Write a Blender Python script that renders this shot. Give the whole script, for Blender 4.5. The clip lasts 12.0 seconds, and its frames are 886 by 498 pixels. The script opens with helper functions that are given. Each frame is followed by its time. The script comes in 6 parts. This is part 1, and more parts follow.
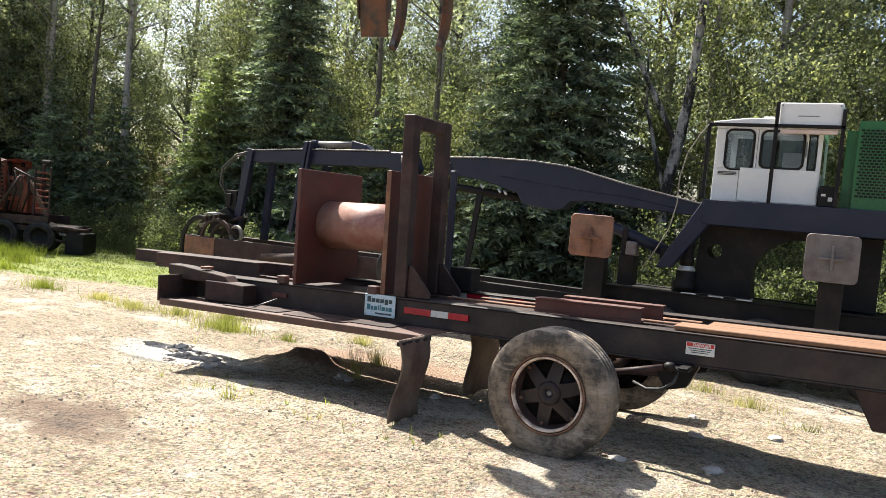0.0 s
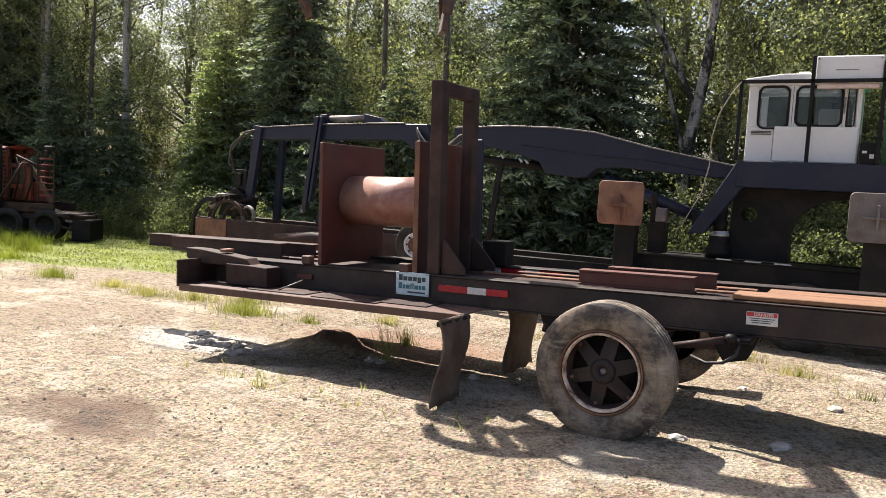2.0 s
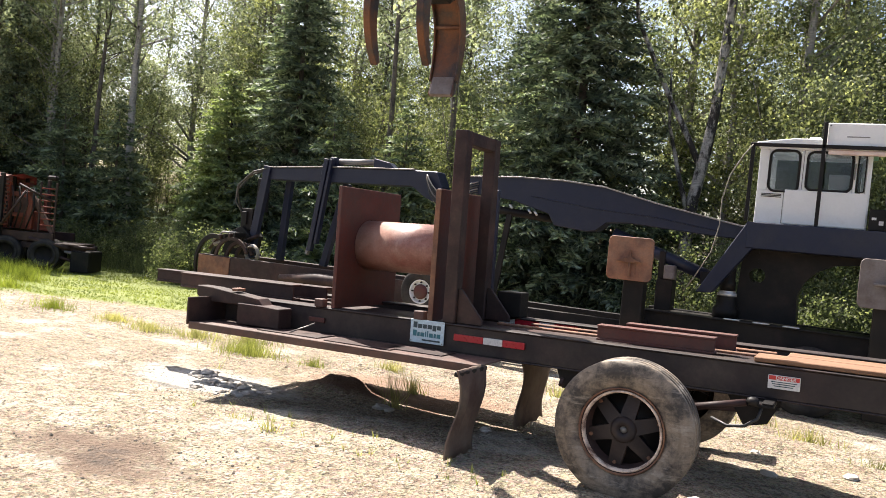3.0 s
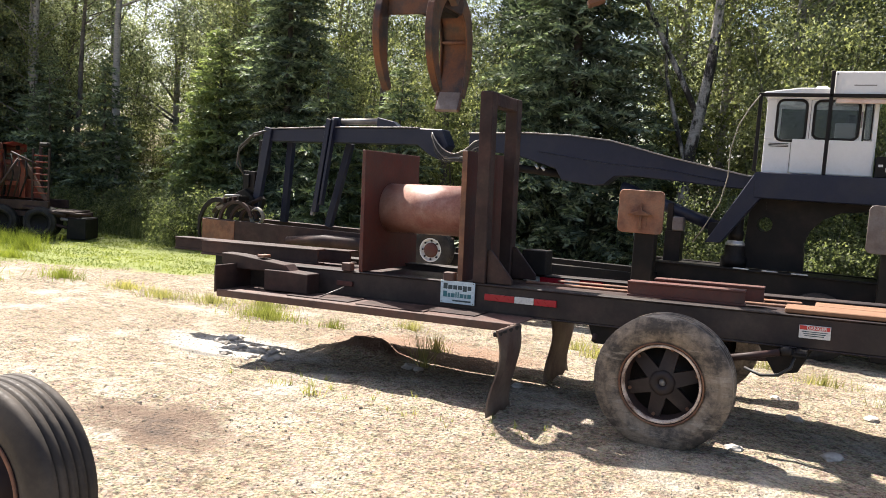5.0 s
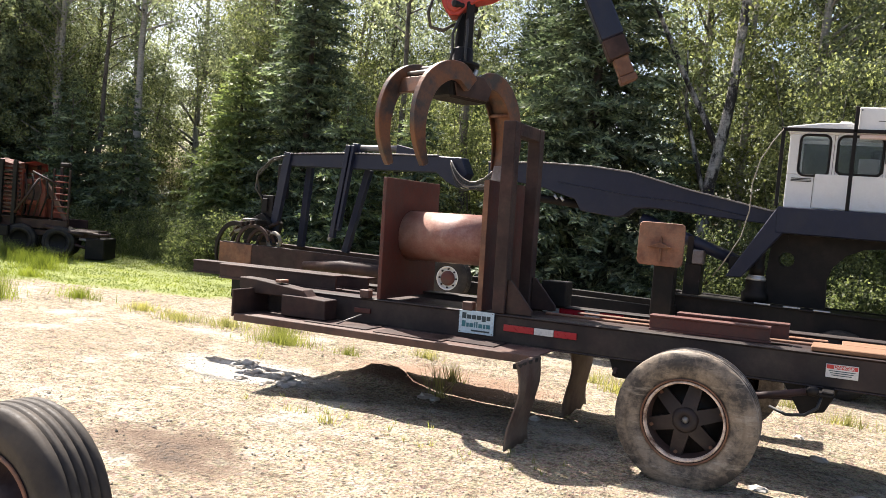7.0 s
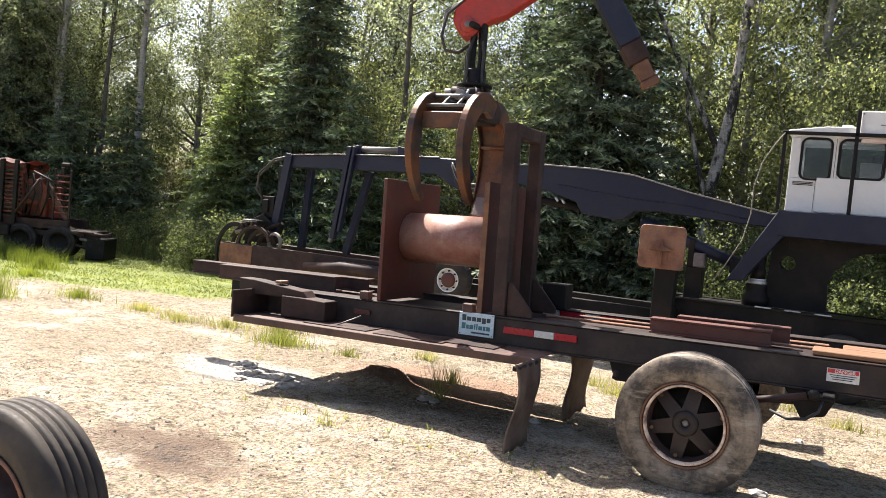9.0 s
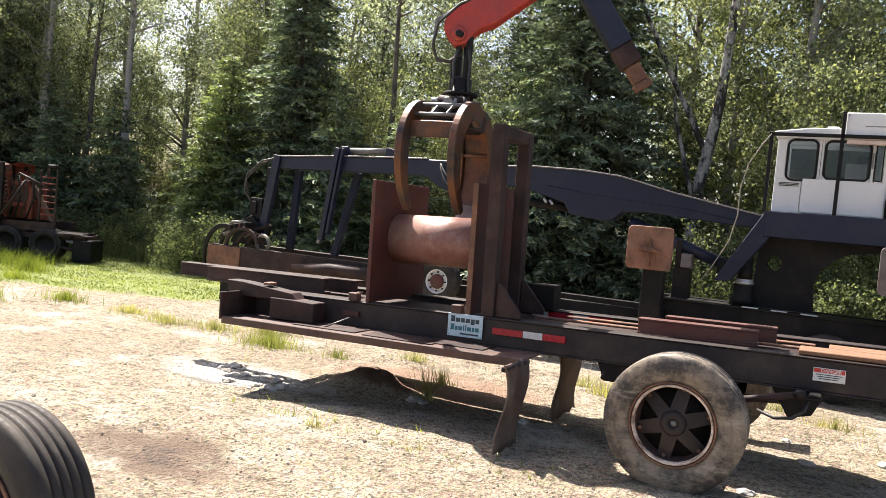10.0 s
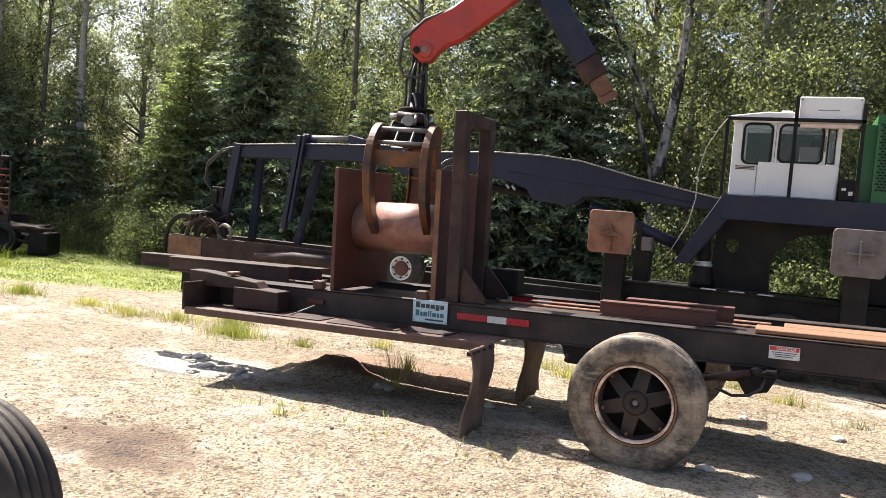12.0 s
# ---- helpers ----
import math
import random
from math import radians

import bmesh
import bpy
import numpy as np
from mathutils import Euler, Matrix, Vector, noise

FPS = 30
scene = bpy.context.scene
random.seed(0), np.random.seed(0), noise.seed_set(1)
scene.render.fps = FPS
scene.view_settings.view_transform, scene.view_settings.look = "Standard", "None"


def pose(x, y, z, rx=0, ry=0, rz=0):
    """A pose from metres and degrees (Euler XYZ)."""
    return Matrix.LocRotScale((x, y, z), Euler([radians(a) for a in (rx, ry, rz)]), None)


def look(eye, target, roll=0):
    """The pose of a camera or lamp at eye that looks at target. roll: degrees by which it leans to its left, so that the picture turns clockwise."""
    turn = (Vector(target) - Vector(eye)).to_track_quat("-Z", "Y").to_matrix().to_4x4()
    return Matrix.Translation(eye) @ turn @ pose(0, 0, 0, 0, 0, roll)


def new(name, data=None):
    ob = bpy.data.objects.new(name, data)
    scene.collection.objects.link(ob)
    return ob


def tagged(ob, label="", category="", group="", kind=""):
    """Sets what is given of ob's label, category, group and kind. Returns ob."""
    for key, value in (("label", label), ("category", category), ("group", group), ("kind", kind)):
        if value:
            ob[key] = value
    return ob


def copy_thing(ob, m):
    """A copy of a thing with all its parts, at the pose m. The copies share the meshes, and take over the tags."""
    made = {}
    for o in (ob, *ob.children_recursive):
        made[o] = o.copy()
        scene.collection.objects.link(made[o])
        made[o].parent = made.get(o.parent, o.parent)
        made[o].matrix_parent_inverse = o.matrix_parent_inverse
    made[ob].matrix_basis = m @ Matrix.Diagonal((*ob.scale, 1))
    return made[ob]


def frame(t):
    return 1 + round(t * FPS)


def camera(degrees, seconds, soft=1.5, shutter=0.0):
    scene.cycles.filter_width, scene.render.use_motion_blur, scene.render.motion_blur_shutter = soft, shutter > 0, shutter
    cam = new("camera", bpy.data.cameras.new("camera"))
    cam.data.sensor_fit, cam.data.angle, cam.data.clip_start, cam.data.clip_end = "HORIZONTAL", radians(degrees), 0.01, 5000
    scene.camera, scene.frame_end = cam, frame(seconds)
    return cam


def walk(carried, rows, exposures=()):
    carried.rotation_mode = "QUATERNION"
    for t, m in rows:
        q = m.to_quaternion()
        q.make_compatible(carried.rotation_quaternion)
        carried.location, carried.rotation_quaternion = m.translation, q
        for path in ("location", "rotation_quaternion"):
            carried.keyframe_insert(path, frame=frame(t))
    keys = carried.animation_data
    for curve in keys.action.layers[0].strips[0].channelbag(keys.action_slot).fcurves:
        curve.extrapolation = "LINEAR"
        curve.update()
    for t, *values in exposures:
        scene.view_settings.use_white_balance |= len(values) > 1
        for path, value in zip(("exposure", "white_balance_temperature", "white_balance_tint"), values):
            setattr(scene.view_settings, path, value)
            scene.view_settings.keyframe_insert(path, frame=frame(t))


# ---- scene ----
cam = camera(58.0, 12.0, soft=0.85)
PATH = [
    (0, (2.072, -5.728, 1.875), (1.132, -3.966, 1.77), 5.0),
    (0.5, (2.048, -5.691, 1.855), (1.046, -3.976, 1.628), 4.0),
    (1, (1.992, -5.566, 1.833), (0.964, -3.867, 1.604), 3.7),
    (1.5, (1.89, -5.482, 1.835), (0.804, -3.817, 1.614), 3.5),
    (2, (1.638, -5.515, 1.83), (0.698, -3.757, 1.66), 3.0),
    (2.5, (1.475, -5.528, 1.823), (0.554, -3.755, 1.742), 1.6),
    (3, (1.407, -5.603, 1.83), (0.479, -3.833, 1.777), 5.5),
    (3.5, (1.328, -5.746, 1.838), (0.454, -3.954, 1.677), 3.9),
    (3.7, (1.296, -5.765, 1.862), (0.416, -3.98, 1.667), 3.6),
    (5.3, (1.021, -5.876, 1.884), (0.154, -4.08, 1.727), 4.0),
    (5.5, (1.007, -5.871, 1.88), (0.16, -4.066, 1.73), 4.3),
    (6, (0.992, -5.864, 1.889), (0.145, -4.057, 1.766), 4.6),
    (6.5, (0.983, -5.845, 1.886), (0.092, -4.057, 1.788), 4.9),
    (7, (0.98, -5.846, 1.891), (0.07, -4.069, 1.788), 5.0),
    (9, (0.978, -5.831, 1.887), (0.065, -4.054, 1.789), 5.3),
    (9.5, (0.977, -5.836, 1.885), (0.076, -4.053, 1.797), 5.3),
    (10, (0.98, -5.833, 1.886), (0.092, -4.044, 1.794), 5.2),
    (10.5, (0.98, -5.835, 1.884), (0.095, -4.045, 1.78), 5.2),
    (11, (0.99, -5.857, 1.888), (0.157, -4.042, 1.782), 5.1),
    (11.5, (0.993, -5.868, 1.888), (0.2, -4.035, 1.776), 4.7),
    (12, (0.993, -5.868, 1.883), (0.19, -4.04, 1.766), 4.5),
]
walk(cam, [(t, look(eye, target, roll)) for t, eye, target, roll in PATH], [(0, 1.55, 6450, 9), (0.5, 1.30, 6550, 11), (1.5, 1.33, 6650, 15), (2, 1.33, 6650, 15), (2.5, 1.58, 6600, 14), (3.5, 1.66, 6550, 13), (5.5, 1.57, 6550, 13), (7, 1.64, 6550, 13), (12, 1.62, 6550, 13)])

# ---- world, sun, exposure ----
world = bpy.data.worlds.new("sky")
scene.world = world
world.use_nodes = True
_nt = world.node_tree
_bg = _nt.nodes["Background"]
_sky = _nt.nodes.new("ShaderNodeTexSky")
_sky.sky_type = "NISHITA"
_sky.sun_disc = False
_sky.dust_density = 3.0
_sky.sun_elevation = radians(53.5)
_sky.sun_rotation = radians(-62)
_nt.links.new(_sky.outputs["Color"], _bg.inputs["Color"])
_bg.inputs["Strength"].default_value = 0.075
sun = new("sun", bpy.data.lights.new("sun", "SUN"))
sun.data.energy, sun.data.angle, sun.data.color = 5.0, radians(0.55), (1.0, 0.95, 0.86)
sun.matrix_world = look((-6.5, 3.5, 10), (0, 0, 0))


# ---- materials ----
def node_mat(name):
    m = bpy.data.materials.new(name)
    m.use_nodes = True
    nt = m.node_tree
    return m, nt, nt.nodes["Principled BSDF"], nt.nodes.new, nt.links.new


def noise_tex(nt, scale, detail=6.0, rough=0.6, coords=None):
    n = nt.nodes.new("ShaderNodeTexNoise")
    n.inputs["Scale"].default_value = scale
    n.inputs["Detail"].default_value = detail
    n.inputs["Roughness"].default_value = rough
    if coords is not None:
        nt.links.new(coords, n.inputs["Vector"])
    return n.outputs["Fac"]


def ramp(nt, fac, stops):
    r = nt.nodes.new("ShaderNodeValToRGB")
    e = r.color_ramp.elements
    e[0].position, e[0].color = stops[0][0], (*stops[0][1], 1)
    e[1].position, e[1].color = stops[-1][0], (*stops[-1][1], 1)
    for p, c in stops[1:-1]:
        e.new(p).color = (*c, 1)
    nt.links.new(fac, r.inputs["Fac"])
    return r.outputs["Color"]


def mix(nt, fac, a, b, blend="MIX"):
    m = nt.nodes.new("ShaderNodeMix")
    m.data_type, m.blend_type = "RGBA", blend
    for sock, v in ((m.inputs[0], fac), (m.inputs[6], a), (m.inputs[7], b)):
        if isinstance(v, (int, float)):
            sock.default_value = v
        elif isinstance(v, tuple):
            sock.default_value = (*v, 1)
        else:
            nt.links.new(v, sock)
    return m.outputs[2]


def bump(nt, p, height, strength, dist=0.01):
    b = nt.nodes.new("ShaderNodeBump")
    b.inputs["Strength"].default_value = strength
    b.inputs["Distance"].default_value = dist
    nt.links.new(height, b.inputs["Height"])
    nt.links.new(b.outputs["Normal"], p.inputs["Normal"])


def painted(name, base, worn, amount=0.55, rough=0.5, metal=0.0, dust=(0.30, 0.25, 0.18), dusty=0.25, scale=3.0, spec=0.5, grain=0.35):
    """Paint or mill scale with blotches of wear and a film of dust on it."""
    m, nt, p, N, L = node_mat(name)
    co = N("ShaderNodeTexCoord").outputs["Object"]
    big = noise_tex(nt, scale, 8, 0.65, co)
    fine = noise_tex(nt, scale * 14, 5, 0.6, co)
    c = mix(nt, ramp(nt, big, [(amount - 0.08, (0, 0, 0)), (amount + 0.14, (1, 1, 1))]), base, worn)
    d = ramp(nt, noise_tex(nt, scale * 0.6, 6, 0.7, co), [(0.42, (0, 0, 0)), (0.75, (dusty, dusty, dusty))])
    c = mix(nt, d, c, dust)
    c = mix(nt, grain, c, ramp(nt, fine, [(0.3, (0.45, 0.45, 0.45)), (0.7, (1.25, 1.25, 1.25))]), "MULTIPLY")
    L(c, p.inputs["Base Color"])
    r = ramp(nt, fine, [(0.2, (rough - 0.12,) * 3), (0.8, (min(rough + 0.2, 1),) * 3)])
    L(r, p.inputs["Roughness"])
    p.inputs["Metallic"].default_value = metal
    p.inputs["Specular IOR Level"].default_value = spec
    bump(nt, p, fine, 0.7 * grain, 0.004)
    return m


BLACK = painted("black_paint", (0.009, 0.008, 0.008), (0.022, 0.016, 0.014), 0.57, 0.5, dusty=0.04, spec=0.2)
RUSTRED = painted("red_primer", (0.098, 0.022, 0.014), (0.060, 0.021, 0.016), 0.50, 0.60, dusty=0.10, grain=0.5)
RUST = painted("rusty_steel", (0.12, 0.05, 0.028), (0.24, 0.105, 0.05), 0.5, 0.7, dusty=0.2, scale=5)
DARKRUST = painted("dark_rusty_steel", (0.027, 0.0145, 0.0135), (0.062, 0.031, 0.026), 0.53, 0.58, dusty=0.1, spec=0.25)
BRONZE = painted("worn_tine_steel", (0.15, 0.055, 0.020), (0.036, 0.027, 0.025), 0.49, 0.42, 0.3, dusty=0.12, scale=4)
CHIPPED = painted("chipped_rim_paint", (0.80, 0.63, 0.50), (0.15, 0.07, 0.042), 0.51, 0.6, dusty=0.1, scale=9)
BROWN = painted("brown_steel", (0.06, 0.028, 0.021), (0.12, 0.055, 0.038), 0.53, 0.6, dusty=0.15)
DRUM = painted("drum_steel", (0.25, 0.10, 0.075), (0.36, 0.19, 0.15), 0.5, 0.36, dusty=0.65, dust=(0.55, 0.44, 0.37), scale=4)
NAVY = painted("blue_black_paint", (0.010, 0.014, 0.034), (0.018, 0.020, 0.034), 0.58, 0.40, dusty=0.04, spec=0.35)
RAIL = painted("dusty_black_rail_paint", (0.024, 0.017, 0.017), (0.05, 0.032, 0.029), 0.55, 0.5, dusty=0.14, spec=0.3)
WHITE = painted("white_paint", (0.74, 0.74, 0.72), (0.62, 0.58, 0.52), 0.66, 0.4, dusty=0.12, grain=0.06)
GREEN = painted("green_paint", (0.015, 0.13, 0.03), (0.03, 0.16, 0.05), 0.6, 0.4, dusty=0.1)
REDPAINT = painted("red_paint", (0.42, 0.03, 0.018), (0.30, 0.03, 0.02), 0.58, 0.4, dusty=0.12)
OLDRED = painted("faded_red_paint", (0.24, 0.038, 0.018), (0.10, 0.028, 0.018), 0.5, 0.65, dusty=0.2)
PADSTEEL = painted("scraped_pad_steel", (0.29, 0.125, 0.065), (0.14, 0.055, 0.032), 0.5, 0.6, dusty=0.4, scale=3.5)
PADGREY = painted("grey_scraped_pad_steel", (0.17, 0.145, 0.14), (0.10, 0.07, 0.062), 0.5, 0.5, dusty=0.25, scale=3.5)
FLAP = painted("dusty_flap_rubber", (0.075, 0.042, 0.032), (0.12, 0.075, 0.055), 0.5, 0.8, dusty=0.5)
LAMPPINK = painted("pinkish_lamp_tube", (0.72, 0.58, 0.52), (0.6, 0.42, 0.36), 0.6, 0.4, dusty=0.1, grain=0.1)
RUBBER = painted("tyre_rubber", (0.017, 0.015, 0.014), (0.035, 0.03, 0.027), 0.54, 0.7, dusty=0.16, spec=0.3)

NEARRUBBER = painted("dusty_black_rubber", (0.032, 0.026, 0.022), (0.062, 0.050, 0.040), 0.52, 0.68, dusty=0.35, dust=(0.20, 0.16, 0.12), spec=0.35)
ALUMINIUM = painted("dull_aluminium", (0.62, 0.62, 0.62), (0.45, 0.45, 0.45), 0.55, 0.4, 0.6, dusty=0.2)
STEELGREY = painted("grey_steel", (0.22, 0.21, 0.20), (0.12, 0.10, 0.09), 0.55, 0.45, 0.4)
HOSE = painted("hose_rubber", (0.02, 0.02, 0.02), (0.04, 0.04, 0.04), 0.6, 0.5)
ROPE = painted("pale_hose", (0.26, 0.23, 0.18), (0.18, 0.16, 0.13), 0.6, 0.7)
REFRED = painted("reflector_red", (0.40, 0.004, 0.016), (0.30, 0.006, 0.016), 0.65, 0.3, dusty=0.03)
REFWHITE = painted("reflector_white", (0.68, 0.66, 0.62), (0.55, 0.52, 0.48), 0.65, 0.3, dusty=0.2)
SIGNBLUE = painted("sign_pale_blue", (0.55, 0.68, 0.72), (0.48, 0.6, 0.64), 0.65, 0.4, dusty=0.15)
SIGNINK = painted("sign_ink", (0.02, 0.05, 0.06), (0.03, 0.06, 0.07), 0.65, 0.4, dusty=0.05)
SIGNTEAL = painted("sign_teal", (0.03, 0.17, 0.20), (0.04, 0.15, 0.18), 0.65, 0.4, dusty=0.05)
LABELWHITE = painted("label_white", (0.75, 0.72, 0.68), (0.66, 0.62, 0.56), 0.65, 0.4, dusty=0.15)
LABELRED = painted("label_red", (0.55, 0.03, 0.025), (0.45, 0.04, 0.03), 0.65, 0.4, dusty=0.1)


def wood_mat(name, a, b):
    m, nt, p, N, L = node_mat(name)
    co = N("ShaderNodeTexCoord").outputs["Object"]
    mp = N("ShaderNodeMapping")
    mp.inputs["Scale"].default_value = (1.2, 22, 22)
    L(co, mp.inputs["Vector"])
    g = noise_tex(nt, 2.0, 6, 0.6, mp.outputs["Vector"])
    L(ramp(nt, g, [(0.3, a), (0.7, b)]), p.inputs["Base Color"])
    p.inputs["Roughness"].default_value = 0.75
    bump(nt, p, g, 0.3, 0.004)
    return m


def tyre_mat():
    """Weathered sidewall rubber: moulded rings, brown dust, scuffs and dark streaks."""
    m, nt, p, N, L = node_mat("dusty_tyre_rubber")
    co = N("ShaderNodeTexCoord").outputs["Object"]
    big = noise_tex(nt, 3.4, 8, 0.72, co)
    c = mix(nt, ramp(nt, big, [(0.42, (0, 0, 0)), (0.57, (1, 1, 1))]), (0.062, 0.052, 0.044), (0.255, 0.20, 0.148))
    mp = N("ShaderNodeMapping")
    mp.inputs["Rotation"].default_value = (0, radians(38), 0)
    mp.inputs["Scale"].default_value = (2.0, 3.0, 11.0)
    L(co, mp.inputs["Vector"])
    streak = noise_tex(nt, 1.3, 6, 0.7, mp.outputs["Vector"])
    c = mix(nt, ramp(nt, streak, [(0.55, (0, 0, 0)), (0.66, (0.75, 0.75, 0.75))]), c, (0.36, 0.31, 0.25))
    c = mix(nt, ramp(nt, streak, [(0.34, (0.8, 0.8, 0.8)), (0.44, (0, 0, 0))]), c, (0.075, 0.062, 0.052))
    w = N("ShaderNodeTexWave")
    w.wave_type, w.rings_direction = "RINGS", "Y"
    w.inputs["Scale"].default_value = 3.1
    w.inputs["Distortion"].default_value = 0.15
    L(co, w.inputs["Vector"])
    rings = ramp(nt, w.outputs["Fac"], [(0.0, (0.70, 0.68, 0.66)), (0.14, (1.05, 1.05, 1.05)), (1.0, (1.05, 1.05, 1.05))])
    c = mix(nt, 0.55, c, rings, "MULTIPLY")
    fine = noise_tex(nt, 46, 5, 0.65, co)
    c = mix(nt, 0.5, c, ramp(nt, fine, [(0.3, (0.6, 0.6, 0.6)), (0.7, (1.2, 1.2, 1.2))]), "MULTIPLY")
    L(c, p.inputs["Base Color"])
    p.inputs["Roughness"].default_value = 0.72
    p.inputs["Specular IOR Level"].default_value = 0.35
    bump(nt, p, fine, 0.3, 0.005)
    return m


DUSTRUBBER = tyre_mat()
WOOD = wood_mat("weathered_orange_plank", (0.12, 0.055, 0.028), (0.26, 0.135, 0.07))


def glass_mat():
    m, nt, p, N, L = node_mat("cab_glass")
    p.inputs["Base Color"].default_value = (0.34, 0.37, 0.40, 1)
    p.inputs["Roughness"].default_value = 0.03
    p.inputs["Transmission Weight"].default_value = 1.0
    p.inputs["IOR"].default_value = 1.45
    return m


GLASS = glass_mat()


def leaf_mat(name, dark, light, glow, needle=False):
    """Leaves: each one its own tone; light passes through them."""
    m, nt, p, N, L = node_mat(name)
    out = nt.nodes["Material Output"]
    rnd = N("ShaderNodeNewGeometry").outputs["Random Per Island"]
    c = ramp(nt, rnd, [(0.0, dark), (0.6, tuple((a + b) / 2 for a, b in zip(dark, light))), (1.0, light)])
    co = N("ShaderNodeTexCoord").outputs["Object"]
    tone = noise_tex(nt, 1.3, 3, 0.6, co)
    c = mix(nt, 1.0, c, ramp(nt, tone, [(0.32, (0.42, 0.46, 0.50)), (0.5, (0.95, 0.95, 0.95)), (0.68, (1.5, 1.45, 1.3))]), "MULTIPLY")
    L(c, p.inputs["Base Color"])
    p.inputs["Roughness"].default_value = 0.58
    p.inputs["Specular IOR Level"].default_value = 0.3
    tr = N("ShaderNodeBsdfTranslucent")
    L(mix(nt, 1.0, c, glow, "MULTIPLY"), tr.inputs["Color"])
    add = N("ShaderNodeMixShader")
    add.inputs["Fac"].default_value = 0.3 if needle else 0.5
    L(p.outputs["BSDF"], add.inputs[1])
    L(tr.outputs["BSDF"], add.inputs[2])
    L(add.outputs["Shader"], out.inputs["Surface"])
    return m


LEAF = leaf_mat("aspen_leaves", (0.12, 0.145, 0.085), (0.40, 0.44, 0.285), (1.5, 1.5, 1.2))
LEAF_Y = leaf_mat("birch_leaves", (0.078, 0.096, 0.042), (0.295, 0.315, 0.16), (1.4, 1.42, 1.0))
LEAF_D = leaf_mat("shrub_leaves", (0.06, 0.08, 0.035), (0.24, 0.265, 0.125), (1.4, 1.45, 1.0))
NEEDLE = leaf_mat("spruce_needles", (0.050, 0.074, 0.054), (0.36, 0.42, 0.29), (1.4, 1.5, 1.0), True)
NEEDLE_F = leaf_mat("fir_needles", (0.060, 0.085, 0.058), (0.29, 0.345, 0.22), (1.4, 1.5, 0.9), True)
NEEDLE_L = leaf_mat("cedar_sprays", (0.115, 0.15, 0.075), (0.34, 0.39, 0.19), (1.5, 1.6, 0.9), True)
GRASS = leaf_mat("lawn_grass", (0.135, 0.165, 0.036), (0.22, 0.25, 0.065), (1.2, 1.25, 0.6))
YARDGRASS = leaf_mat("yard_grass", (0.19, 0.21, 0.065), (0.34, 0.34, 0.13), (1.2, 1.25, 0.7))
DRYGRASS = leaf_mat("dry_grass", (0.21, 0.22, 0.09), (0.40, 0.37, 0.19), (1.3, 1.3, 0.8))


def bark_mat(name, pale, dark, cut):
    m, nt, p, N, L = node_mat(name)
    co = N("ShaderNodeTexCoord").outputs["Object"]
    mp = N("ShaderNodeMapping")
    mp.inputs["Scale"].default_value = (1, 1, 0.45)
    L(co, mp.inputs["Vector"])
    b = noise_tex(nt, 5.0, 7, 0.7, mp.outputs["Vector"])
    mq = N("ShaderNodeMapping")
    mq.inputs["Scale"].default_value = (1, 1, 6)
    L(co, mq.inputs["Vector"])
    f = noise_tex(nt, 7.0, 5, 0.7, mq.outputs["Vector"])
    c = mix(nt, ramp(nt, b, [(cut, (0, 0, 0)), (cut + 0.1, (1, 1, 1))]), pale, dark)
    c = mix(nt, 0.6, c, ramp(nt, f, [(0.35, (0.4, 0.4, 0.4)), (0.6, (1.1, 1.1, 1.1))]), "MULTIPLY")
    L(c, p.inputs["Base Color"])
    p.inputs["Roughness"].default_value = 0.85
    bump(nt, p, f, 0.5, 0.02)
    return m


BIRCHBARK = bark_mat("pale_birch_bark", (0.36, 0.335, 0.30), (0.05, 0.043, 0.038), 0.52)
PATCHBARK = bark_mat("patchy_birch_bark", (0.36, 0.34, 0.31), (0.03, 0.026, 0.023), 0.43)
DARKBARK = bark_mat("dark_bark", (0.13, 0.11, 0.09), (0.05, 0.042, 0.035), 0.5)


